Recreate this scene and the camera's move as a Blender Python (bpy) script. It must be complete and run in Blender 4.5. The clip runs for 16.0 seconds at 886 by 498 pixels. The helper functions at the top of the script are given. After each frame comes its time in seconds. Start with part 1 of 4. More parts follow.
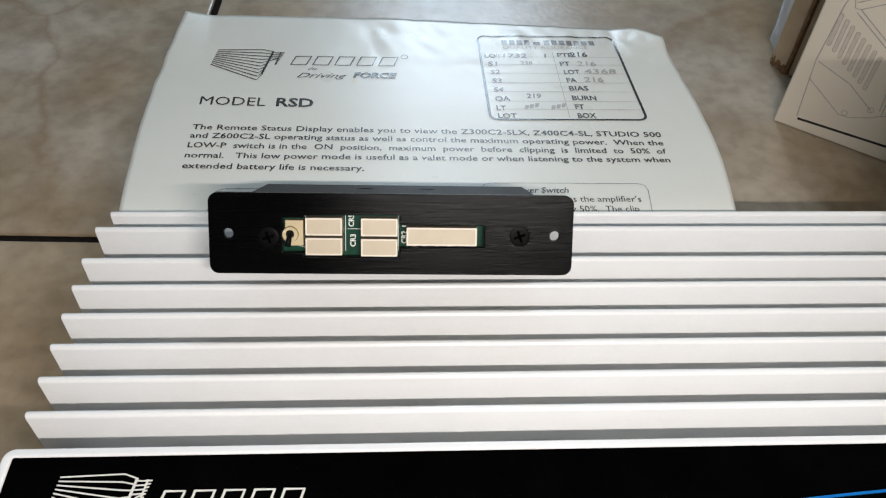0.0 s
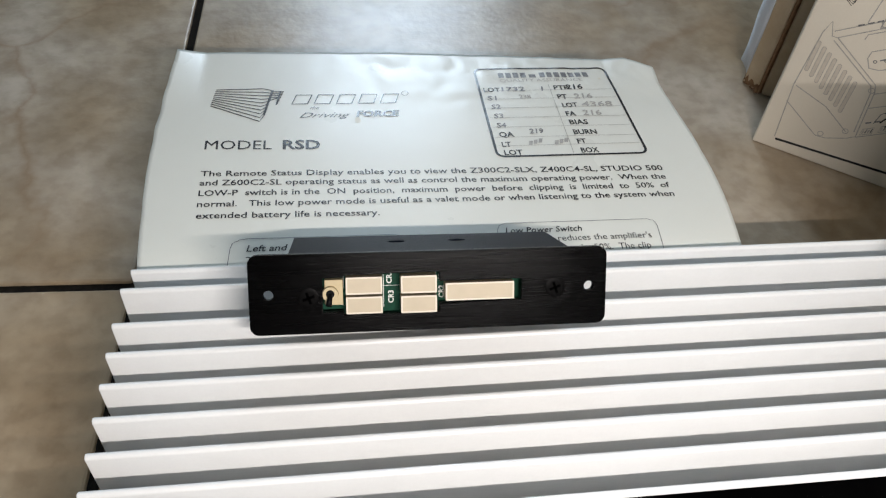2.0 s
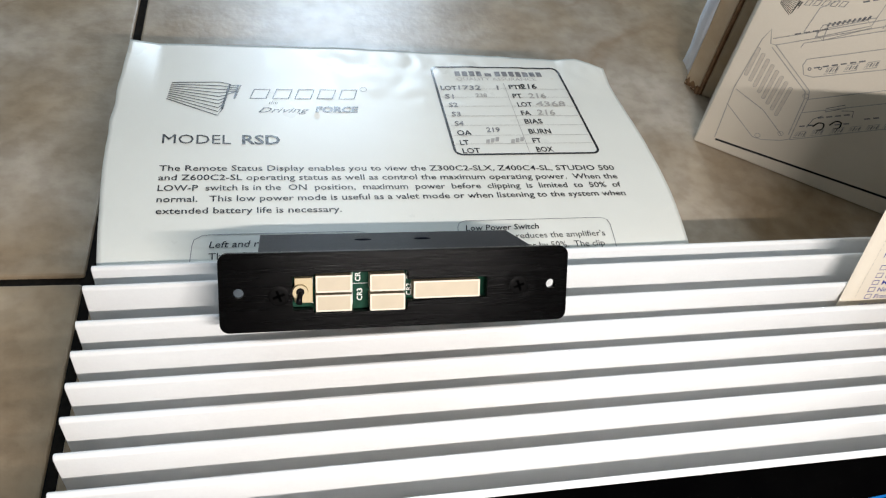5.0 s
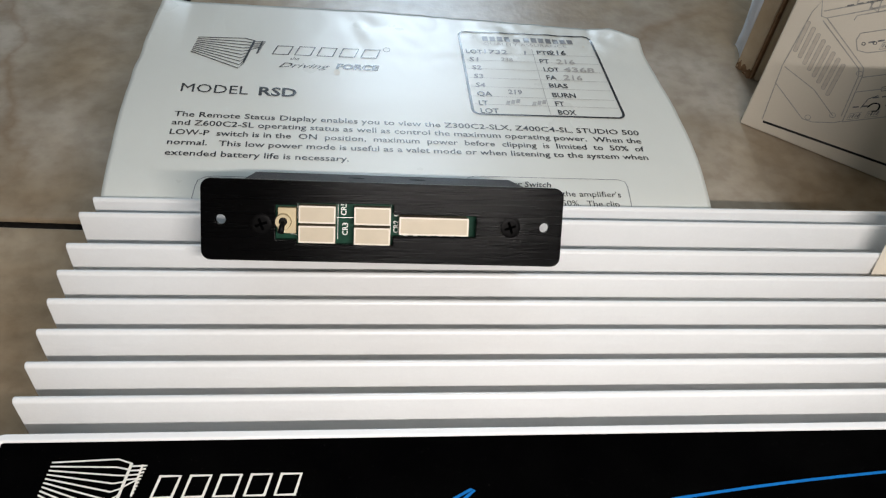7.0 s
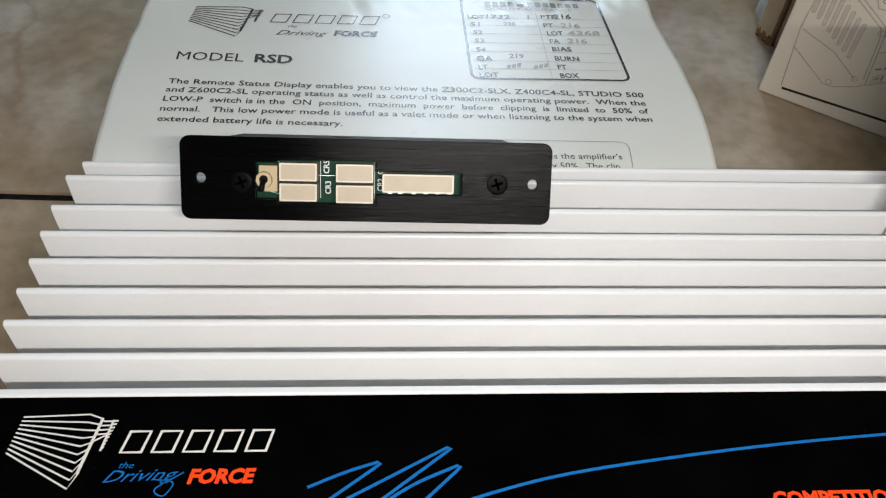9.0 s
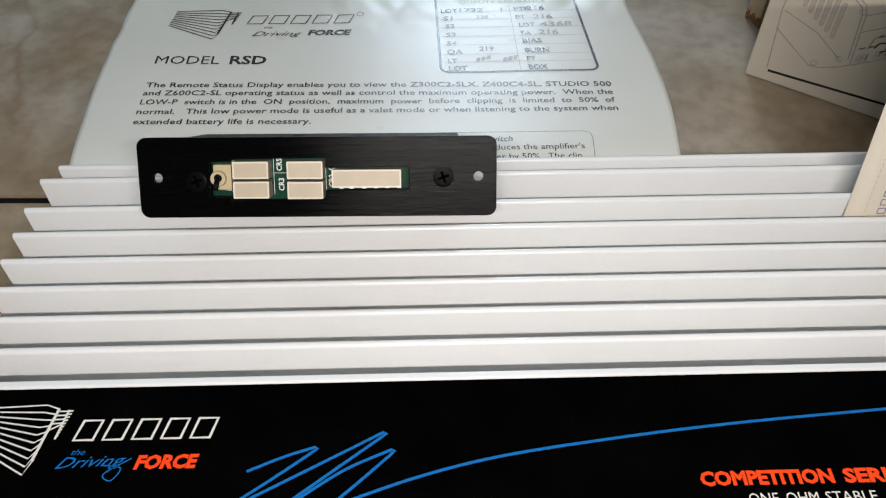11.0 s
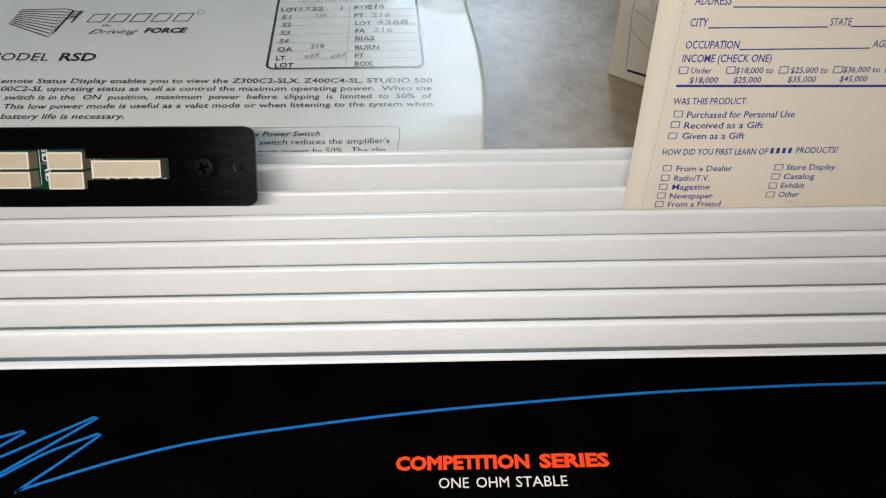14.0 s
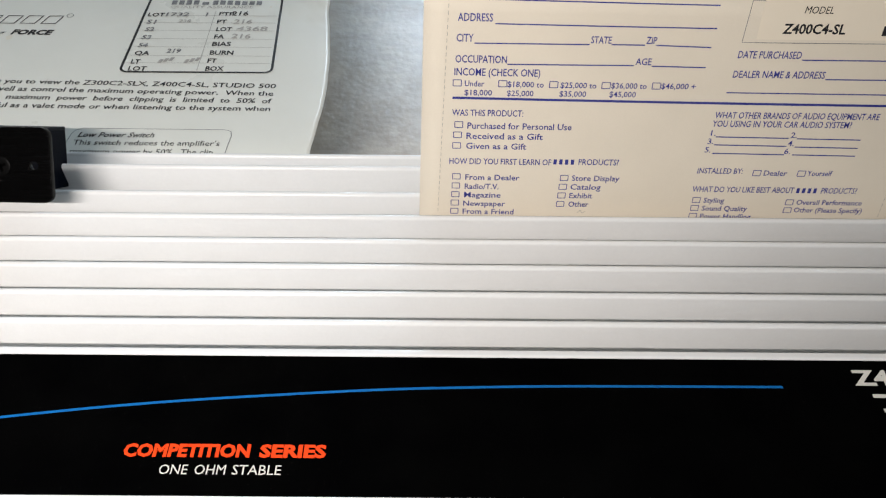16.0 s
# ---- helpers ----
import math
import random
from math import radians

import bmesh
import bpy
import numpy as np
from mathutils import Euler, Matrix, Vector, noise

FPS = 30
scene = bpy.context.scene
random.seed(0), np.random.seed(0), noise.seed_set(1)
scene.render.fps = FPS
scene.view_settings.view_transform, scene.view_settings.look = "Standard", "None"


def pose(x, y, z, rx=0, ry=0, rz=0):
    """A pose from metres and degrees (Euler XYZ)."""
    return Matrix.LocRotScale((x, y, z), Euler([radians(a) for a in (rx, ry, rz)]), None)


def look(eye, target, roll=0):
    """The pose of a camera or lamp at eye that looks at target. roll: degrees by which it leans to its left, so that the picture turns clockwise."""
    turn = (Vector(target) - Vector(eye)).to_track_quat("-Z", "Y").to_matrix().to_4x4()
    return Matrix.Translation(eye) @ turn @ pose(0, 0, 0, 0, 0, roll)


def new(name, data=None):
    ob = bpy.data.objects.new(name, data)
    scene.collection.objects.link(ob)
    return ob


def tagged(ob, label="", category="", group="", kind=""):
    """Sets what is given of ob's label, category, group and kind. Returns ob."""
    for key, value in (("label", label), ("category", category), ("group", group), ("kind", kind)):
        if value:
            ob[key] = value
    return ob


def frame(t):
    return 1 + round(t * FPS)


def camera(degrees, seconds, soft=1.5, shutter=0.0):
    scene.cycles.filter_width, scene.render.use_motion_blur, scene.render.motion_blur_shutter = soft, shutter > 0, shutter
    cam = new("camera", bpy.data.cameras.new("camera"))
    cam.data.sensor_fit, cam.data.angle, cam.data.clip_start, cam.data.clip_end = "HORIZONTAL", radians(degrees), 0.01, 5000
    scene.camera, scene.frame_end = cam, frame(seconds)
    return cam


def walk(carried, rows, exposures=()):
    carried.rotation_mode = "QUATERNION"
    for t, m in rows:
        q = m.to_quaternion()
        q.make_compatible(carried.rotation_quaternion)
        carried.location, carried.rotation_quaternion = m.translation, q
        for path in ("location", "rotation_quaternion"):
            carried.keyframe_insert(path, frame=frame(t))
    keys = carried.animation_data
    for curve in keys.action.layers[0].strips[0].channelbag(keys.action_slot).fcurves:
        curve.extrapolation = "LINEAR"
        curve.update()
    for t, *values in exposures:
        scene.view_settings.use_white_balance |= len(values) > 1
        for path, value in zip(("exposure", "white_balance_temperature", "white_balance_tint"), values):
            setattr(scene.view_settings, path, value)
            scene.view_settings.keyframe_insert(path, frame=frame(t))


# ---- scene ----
EXPOSURES = [(0.0, -0.21), (1.5, -0.16), (2.5, 0.12), (3.5, 0.46), (4.5, 0.32), (7.0, -0.24), (8.5, -0.28), (11.0, -0.36), (12.5, -0.38), (14.0, -0.38), (15.0, -0.29), (16.0, -0.12)]
cam = camera(58.9, 16.0, soft=1.2)
# seconds, eye, target, roll
PATH = [
    (0.0, (0.00069, 0.00279, 0.23787), (0.01704, 0.20604, 0.01782), 3.2),
    (0.5, (-0.00524, -0.00187, 0.24059), (0.01336, 0.20318, 0.02234), 3.7),
    (1.0, (-0.00990, -0.00021, 0.23972), (0.01620, 0.20499, 0.02237), 4.5),
    (1.5, (-0.02125, -0.00039, 0.24178), (0.01250, 0.20556, 0.02638), 6.4),
    (2.0, (-0.02622, 0.01561, 0.25050), (0.01248, 0.21496, 0.02970), 5.9),
    (2.5, (-0.04205, 0.02352, 0.25382), (0.01150, 0.21942, 0.03302), 7.8),
    (3.0, (-0.03911, 0.03929, 0.26025), (0.02044, 0.22544, 0.03270), 9.3),
    (3.5, (-0.03078, 0.05586, 0.26683), (0.04407, 0.23586, 0.03868), 9.3),
    (4.0, (-0.03371, 0.05212, 0.26213), (0.04654, 0.22972, 0.03428), 10.5),
    (4.5, (-0.03773, 0.03613, 0.26049), (0.03832, 0.21838, 0.03474), 10.9),
    (4.7, (-0.03760, 0.02581, 0.25867), (0.03335, 0.21256, 0.03487), 11.3),
    (6.8, (-0.01339, -0.00153, 0.23931), (0.02216, 0.20202, 0.02181), 8.1),
    (7.0, (-0.01056, -0.00031, 0.23748), (0.02394, 0.20159, 0.01833), 7.8),
    (7.5, (-0.00760, 0.00067, 0.23308), (0.02435, 0.20227, 0.01333), 7.3),
    (8.0, (-0.00179, 0.00000, 0.22962), (0.02761, 0.20175, 0.00942), 6.4),
    (8.5, (0.00296, -0.00408, 0.22865), (0.02546, 0.19722, 0.00740), 4.9),
    (8.7, (0.00356, -0.00428, 0.22716), (0.02516, 0.19687, 0.00576), 4.9),
    (10.8, (0.02419, -0.00770, 0.23435), (0.03064, 0.19000, 0.00875), 0.2),
    (11.0, (0.02930, -0.00920, 0.23256), (0.03485, 0.18985, 0.00816), 0.1),
    (11.5, (0.04364, -0.00915, 0.23053), (0.04754, 0.18900, 0.00538), -0.3),
    (12.0, (0.05056, -0.00794, 0.23152), (0.05401, 0.19006, 0.00607), -0.2),
    (12.5, (0.05998, -0.01085, 0.23222), (0.06238, 0.18850, 0.00797), -0.0),
    (13.0, (0.07668, -0.01337, 0.23231), (0.07818, 0.18658, 0.00866), -0.5),
    (13.5, (0.08833, -0.01790, 0.23152), (0.08998, 0.18340, 0.00907), -0.0),
    (14.0, (0.09900, -0.01599, 0.23025), (0.10290, 0.18576, 0.00825), -0.1),
    (14.5, (0.11710, -0.01796, 0.23035), (0.12010, 0.18394, 0.00850), -1.0),
    (15.0, (0.13417, -0.02145, 0.23434), (0.13462, 0.18015, 0.01234), -0.6),
    (15.5, (0.15358, -0.02226, 0.23386), (0.15418, 0.18024, 0.01261), 0.3),
    (16.0, (0.16576, -0.02325, 0.23750), (0.16636, 0.17940, 0.01625), 0.6),
]
walk(cam, [(t, look(eye, target, roll)) for t, eye, target, roll in PATH], EXPOSURES)

# ---- light ----
world = bpy.data.worlds.new("sky")
scene.world = world
world.use_nodes = True
sky = world.node_tree.nodes.new("ShaderNodeTexSky")
sky.sky_type, sky.sun_disc, sky.sun_elevation, sky.sun_rotation = "NISHITA", False, radians(35), radians(20)
world.node_tree.links.new(sky.outputs[0], world.node_tree.nodes["Background"].inputs[0])
world.node_tree.nodes["Background"].inputs[1].default_value = 0.1

CM, FLOOR = 0.01, 8.25          # plan in centimetres; the floor lies at 8.25 in the plan


def at(x, y, z):
    """Plan centimetres to world metres."""
    return Vector((x * CM, y * CM, (z - FLOOR) * CM))


def lamp(name, kind, energy, colour, place, target, **settings):
    data = bpy.data.lights.new(name, kind)
    data.energy, data.color = energy, colour
    for key, value in settings.items():
        if key == "size":
            data.shape, data.size, data.size_y = "RECTANGLE", value[0], value[1]
    ob = new(name, data)
    ob.matrix_world = look(place, target)
    return ob


# the lamp of the hand-held camera, spread over the stretch that the hand sweeps, and daylight in the window opening
lamp("hand_lamp", "AREA", 1.62, (1.0, 0.935, 0.895), (0.046, -0.098, 0.309), (0.046, 0.13, 0.06), size=(0.15, 0.005))
lamp("window_light", "AREA", 41, (0.66, 0.83, 1.0), (0.25, 2.93, 1.75), (0.1, 0, 0.7), size=(0.66, 0.9))


# ---- materials ----
def material(name, colour, rough=0.5, metal=0.0, spec=0.5, var=0.0, scale=40.0, fine=0.0, fine_scale=900.0, bump=0.0, bump_scale=600.0,
             second=None, stretch=(1, 1, 1), coat=0.0, rough_var=0.0):
    """A principled material with two scales of noise in its colour, and a fine relief."""
    m = bpy.data.materials.new(name)
    m.use_nodes = True
    n, l = m.node_tree.nodes, m.node_tree.links
    b = n["Principled BSDF"]
    b.inputs["Roughness"].default_value, b.inputs["Metallic"].default_value = rough, metal
    b.inputs["Specular IOR Level"].default_value = spec
    b.inputs["Coat Weight"].default_value = coat
    b.inputs["Base Color"].default_value = (*colour, 1)
    place = n.new("ShaderNodeNewGeometry").outputs["Position"]
    mapping = n.new("ShaderNodeMapping")
    mapping.inputs["Scale"].default_value = stretch
    l.new(place, mapping.inputs["Vector"])
    place = mapping.outputs[0]

    def noise_at(s, detail=4.0):
        t = n.new("ShaderNodeTexNoise")
        t.inputs["Scale"].default_value, t.inputs["Detail"].default_value = s, detail
        l.new(place, t.inputs["Vector"])
        return t.outputs["Fac"]

    if var or second:
        mix = n.new("ShaderNodeMix")
        mix.data_type = "RGBA"
        mix.inputs[6].default_value = (*colour, 1)
        mix.inputs[7].default_value = (*(second or [c * (1 - var) for c in colour]), 1)
        ramp = n.new("ShaderNodeValToRGB")
        ramp.color_ramp.elements[0].position, ramp.color_ramp.elements[1].position = 0.35, 0.7
        l.new(noise_at(scale), ramp.inputs[0])
        l.new(ramp.outputs[0], mix.inputs[0])
        out = mix.outputs[2]
        if fine:
            mix2 = n.new("ShaderNodeMix")
            mix2.data_type, mix2.blend_type = "RGBA", "MULTIPLY"
            mix2.inputs[0].default_value = fine
            l.new(out, mix2.inputs[6])
            l.new(noise_at(fine_scale, 2.0), mix2.inputs[7])
            out = mix2.outputs[2]
        l.new(out, b.inputs["Base Color"])
    if rough_var:
        mr = n.new("ShaderNodeMapRange")
        mr.inputs["To Min"].default_value, mr.inputs["To Max"].default_value = rough - rough_var, rough + rough_var
        l.new(noise_at(scale * 1.7), mr.inputs["Value"])
        l.new(mr.outputs[0], b.inputs["Roughness"])
    if bump:
        bp = n.new("ShaderNodeBump")
        bp.inputs["Strength"].default_value, bp.inputs["Distance"].default_value = bump, 0.0004
        l.new(noise_at(bump_scale, 3.0), bp.inputs["Height"])
        l.new(bp.outputs[0], b.inputs["Normal"])
    return m


def stone_material():
    """Glazed beige and grey stone-look tile with brown veins and pale clouds."""
    m = material("glazed_stone_tile", (0.40, 0.35, 0.28), rough=0.30, spec=0.36)
    n, l = m.node_tree.nodes, m.node_tree.links
    b = n["Principled BSDF"]
    place = n.new("ShaderNodeNewGeometry").outputs["Position"]

    def tex(scale, detail, distortion=0.0):
        t = n.new("ShaderNodeTexNoise")
        t.inputs["Scale"].default_value, t.inputs["Detail"].default_value, t.inputs["Distortion"].default_value = scale, detail, distortion
        l.new(place, t.inputs["Vector"])
        return t.outputs["Fac"]

    def ramp(fac, stops):
        r = n.new("ShaderNodeValToRGB")
        while len(r.color_ramp.elements) < len(stops):
            r.color_ramp.elements.new(0.5)
        for e, (p, c) in zip(r.color_ramp.elements, stops):
            e.position, e.color = p, (*c, 1)
        l.new(fac, r.inputs[0])
        return r.outputs[0]

    def mixed(kind, fac, a, c):
        x = n.new("ShaderNodeMix")
        x.data_type, x.blend_type = "RGBA", kind
        if isinstance(fac, float):
            x.inputs[0].default_value = fac
        else:
            l.new(fac, x.inputs[0])
        for sock, v in ((6, a), (7, c)):
            if isinstance(v, tuple):
                x.inputs[sock].default_value = (*v, 1)
            else:
                l.new(v, x.inputs[sock])
        return x.outputs[2]

    clouds = ramp(tex(9.0, 8.0, 0.5), [(0.3, (0.31, 0.218, 0.13)), (0.44, (0.39, 0.302, 0.203)), (0.54, (0.40, 0.328, 0.245)), (0.68, (0.50, 0.435, 0.36))])
    blotch = ramp(tex(30.0, 9.0, 0.35), [(0.36, (0.60, 0.54, 0.45)), (0.62, (1.05, 1.05, 1.05))])
    mottle = ramp(tex(110.0, 9.0, 0.1), [(0.38, (0.66, 0.62, 0.56)), (0.5, (0.93, 0.92, 0.90)), (0.62, (1.12, 1.12, 1.10))])
    base = mixed("MULTIPLY", 0.42, mixed("MULTIPLY", 0.5, clouds, blotch), mottle)
    bend = n.new("ShaderNodeTexNoise")
    bend.inputs["Scale"].default_value, bend.inputs["Detail"].default_value = 16.0, 12.0
    l.new(place, bend.inputs["Vector"])
    push = n.new("ShaderNodeVectorMath")
    push.operation = "MULTIPLY_ADD"
    push.inputs[1].default_value = (0.12, 0.12, 0.0)
    l.new(bend.outputs["Color"], push.inputs[0])
    l.new(place, push.inputs[2])
    cells = n.new("ShaderNodeTexVoronoi")
    cells.feature, cells.inputs["Scale"].default_value = "DISTANCE_TO_EDGE", 5.5
    l.new(push.outputs[0], cells.inputs["Vector"])
    vein = ramp(cells.outputs["Distance"], [(0.0, (0.75, 0.75, 0.75)), (0.009, (0.45, 0.45, 0.45)), (0.024, (0.15, 0.15, 0.15)), (0.09, (0, 0, 0))])
    veinmask = mixed("MULTIPLY", 1.0, vein, ramp(tex(8.0, 2.0), [(0.43, (0, 0, 0)), (0.60, (0.8, 0.8, 0.8))]))
    l.new(mixed("MIX", veinmask, base, (0.24, 0.15, 0.08)), b.inputs["Base Color"])
    bp = n.new("ShaderNodeBump")
    bp.inputs["Strength"].default_value, bp.inputs["Distance"].default_value = 0.26, 0.0006
    l.new(tex(280.0, 3.0), bp.inputs["Height"])
    l.new(bp.outputs[0], b.inputs["Normal"])
    return m


WHITE = material("white_powder_coat", (0.80, 0.80, 0.79), rough=0.2, var=0.04, scale=25, fine=0.05, bump=0.06, bump_scale=1400)
SATIN = material("black_satin_panel", (0.0007, 0.0007, 0.0008), rough=0.45, spec=0.0, var=0.0, second=(0.0013, 0.0013, 0.0013), scale=60, bump=0.12, bump_scale=4200)


def speckled(m, amount, colour):
    """Sparse pale specks over a dark surface."""
    n, l = m.node_tree.nodes, m.node_tree.links
    b = n["Principled BSDF"]
    v = n.new("ShaderNodeTexVoronoi")
    v.inputs["Scale"].default_value = 1800.0
    l.new(n.new("ShaderNodeNewGeometry").outputs["Position"], v.inputs["Vector"])
    size = n.new("ShaderNodeMath")
    size.operation, size.inputs[1].default_value = "LESS_THAN", 0.11
    l.new(v.outputs["Distance"], size.inputs[0])
    split = n.new("ShaderNodeSeparateColor")
    l.new(v.outputs["Color"], split.inputs[0])
    few = n.new("ShaderNodeMath")
    few.operation, few.inputs[1].default_value = "LESS_THAN", amount
    l.new(split.outputs[0], few.inputs[0])
    both = n.new("ShaderNodeMath")
    both.operation = "MULTIPLY"
    l.new(size.outputs[0], both.inputs[0])
    l.new(few.outputs[0], both.inputs[1])
    mix = n.new("ShaderNodeMix")
    mix.data_type = "RGBA"
    mix.inputs[7].default_value = (*colour, 1)
    l.new(both.outputs[0], mix.inputs[0])
    l.new(b.inputs["Base Color"].links[0].from_socket, mix.inputs[6])
    l.new(mix.outputs[2], b.inputs["Base Color"])


speckled(SATIN, 0.10, (0.026, 0.024, 0.023))
ANODISED = material("black_brushed_aluminium", (0.0012, 0.0011, 0.0011), rough=0.21, metal=0.0, spec=0.05, second=(0.0019, 0.0017, 0.0017), scale=900,
                    stretch=(0.025, 1, 1), bump=0.16, bump_scale=3500, rough_var=0.07)
brush = ANODISED.node_tree.nodes.new("ShaderNodeCombineXYZ")
brush.inputs[1].default_value, brush.inputs[2].default_value = 0.609, 0.793
ANODISED.node_tree.nodes["Principled BSDF"].inputs["Anisotropic"].default_value = 0.85
ANODISED.node_tree.links.new(brush.outputs[0], ANODISED.node_tree.nodes["Principled BSDF"].inputs["Tangent"])
HOUSING = material("blue_black_housing", (0.0022, 0.0036, 0.0095), rough=0.4, spec=0.03, second=(0.003, 0.005, 0.013), scale=300, stretch=(0.1, 1, 1), bump=0.2, bump_scale=2000)
BLACK = material("black_plastic", (0.003, 0.003, 0.0034), rough=0.35, spec=0.08, second=(0.005, 0.005, 0.0055), scale=200)
SCREW = material("blackened_steel", (0.002, 0.0019, 0.0019), rough=0.34, spec=0.035, second=(0.003, 0.0028, 0.0028), scale=500)
# near black, the shade inside the screw cross put into the colour
RECESS_SHADE = material("painted_recess_shade", (0.0006, 0.0006, 0.0006), rough=0.9, spec=0.0, second=(0.001, 0.001, 0.001), scale=500)
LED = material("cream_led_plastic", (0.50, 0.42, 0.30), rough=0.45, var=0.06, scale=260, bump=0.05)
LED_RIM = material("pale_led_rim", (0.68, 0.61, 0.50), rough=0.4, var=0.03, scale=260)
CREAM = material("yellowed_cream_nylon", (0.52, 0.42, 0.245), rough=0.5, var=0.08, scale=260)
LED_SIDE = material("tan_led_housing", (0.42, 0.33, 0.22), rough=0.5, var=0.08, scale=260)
PCB = material("green_circuit_board", (0.002, 0.045, 0.024), rough=0.45, spec=0.1, second=(0.0015, 0.032, 0.017), scale=700)
SILK = material("white_silkscreen", (0.75, 0.76, 0.72), rough=0.6, var=0.08, scale=700)
TINNED = material("tinned_solder", (0.6, 0.6, 0.58), rough=0.3, metal=1.0, var=0.2, scale=900)
PAPER = material("coated_white_paper", (0.70, 0.70, 0.64), rough=0.29, spec=0.40, var=0.04, scale=30, fine=0.05, fine_scale=2500, bump=0.035, bump_scale=170, rough_var=0.05)
CARD = material("cream_card_stock", (0.74, 0.67, 0.555), rough=0.7, spec=0.25, var=0.04, scale=40, fine=0.06, fine_scale=2600, bump=0.06, bump_scale=1800)
LABEL = material("cream_sticker", (0.78, 0.70, 0.57), rough=0.5, spec=0.3, var=0.03, scale=50)
INK = material("black_ink", (0.02, 0.02, 0.022), rough=0.27, spec=0.5, var=0.2, scale=500)
INK_GREY = material("worn_grey_ink", (0.10, 0.10, 0.11), rough=0.3, spec=0.5, second=(0.24, 0.24, 0.24), scale=500)
INK_FAINT = material("faint_grey_ink", (0.30, 0.29, 0.27), rough=0.35, spec=0.45, second=(0.42, 0.40, 0.36), scale=500)
INK_PALE = material("pale_grey_ink", (0.50, 0.45, 0.38), rough=0.5, spec=0.35, second=(0.56, 0.50, 0.42), scale=500)
INK_BLUE = material("violet_blue_ink", (0.03, 0.035, 0.22), rough=0.6, spec=0.2, second=(0.05, 0.06, 0.27), scale=400)
PRINT_WHITE = material("warm_white_screen_print", (0.66, 0.64, 0.58), rough=0.55, var=0.08, scale=900)
PRINT_BLUE = material("blue_screen_print", (0.003, 0.13, 0.38), rough=0.6, spec=0.15, second=(0.003, 0.10, 0.33), scale=900)
PRINT_RED = material("orange_red_screen_print", (0.86, 0.062, 0.008), rough=0.6, spec=0.12, second=(0.76, 0.048, 0.006), scale=900)
CARTON_WHITE = material("cream_printed_board", (0.68, 0.62, 0.52), rough=0.6, spec=0.3, var=0.07, scale=18, fine=0.06, fine_scale=1500, bump=0.08, bump_scale=500)
CARTON = material("brown_corrugated_board", (0.50, 0.40, 0.28), rough=0.8, spec=0.2, second=(0.42, 0.32, 0.21), scale=60, fine=0.12, fine_scale=900, bump=0.2, bump_scale=400)
CARTON_WORN = material("dark_worn_board", (0.14, 0.08, 0.04), rough=0.85, spec=0.2, second=(0.22, 0.13, 0.07), scale=300, bump=0.4, bump_scale=900)
PLASTIC_FILM = material("pale_blue_plastic_film", (0.60, 0.64, 0.70), rough=0.25, spec=0.5, var=0.1, scale=60, bump=0.2, bump_scale=150)
STAIN = material("brown_stain", (0.66, 0.62, 0.52), rough=0.4, spec=0.4, second=(0.69, 0.67, 0.59), scale=800)
GREY_BOARD = material("blue_grey_board", (0.24, 0.26, 0.28), rough=0.5, spec=0.3, var=0.12, scale=60, bump=0.1, bump_scale=400)
GROUT = material("dark_grout", (0.010, 0.009, 0.008), rough=0.95, spec=0.05, second=(0.018, 0.015, 0.012), scale=400, bump=0.6, bump_scale=900)
PLASTER = material("white_plaster", (0.82, 0.81, 0.79), rough=0.9, spec=0.2, var=0.05, scale=3, bump=0.1, bump_scale=80)
TILE = stone_material()
GLASS = bpy.data.materials.new("window_glass")
GLASS.use_nodes = True
GLASS.node_tree.nodes["Principled BSDF"].inputs["Transmission Weight"].default_value = 1.0
GLASS.node_tree.nodes["Principled BSDF"].inputs["Roughness"].default_value = 0.0


# ---- building helpers ----
def root(name, x, y, z, label, category, group="", kind=""):
    ob = new(name)
    ob.empty_display_size = 0.01
    ob.location = at(x, y, z)
    return tagged(ob, label, category, group, kind)


def base_of(parent):
    while parent.parent:
        parent = parent.parent
    return parent.location.copy()


def part(name, bm, mat, parent=None, label="", smooth=False):
    """Link a bmesh in plan centimetres as one mesh under a thing or a part."""
    shift = base_of(parent) if parent else Vector()
    mesh = bpy.data.meshes.new(name)
    if isinstance(bm, tuple):
        mesh.from_pydata([at(*p) - shift for p in bm[0]], [], bm[1])
    else:
        for v in bm.verts:
            v.co = at(*v.co) - shift
        bmesh.ops.recalc_face_normals(bm, faces=bm.faces)
        bm.to_mesh(mesh)
        bm.free()
    mesh.materials.append(mat)
    if smooth:
        for p in mesh.polygons:
            p.use_smooth = True
    ob = new(name, mesh)
    ob.parent = parent
    return tagged(ob, label) if label else ob


def box(x0, x1, y0, y1, z0, z1, bevel=0.0, bm=None, frame_=None, segments=2):
    """A bevelled box; frame_ maps its own axes into the plan."""
    out = bm or bmesh.new()
    made = bmesh.ops.create_cube(out, size=1)["verts"]
    for v in made:
        v.co = Vector(((x0 + x1) / 2 + v.co.x * (x1 - x0), (y0 + y1) / 2 + v.co.y * (y1 - y0), (z0 + z1) / 2 + v.co.z * (z1 - z0)))
    if bevel:
        edges = {e for v in made for e in v.link_edges}
        made = list({v for f in bmesh.ops.bevel(out, geom=list(edges), offset=bevel, segments=segments, profile=0.5, affect="EDGES")["faces"] for v in f.verts}
                    | {v for v in made if v.is_valid})
    if frame_:
        for v in made:
            v.co = frame_ @ v.co
    return out


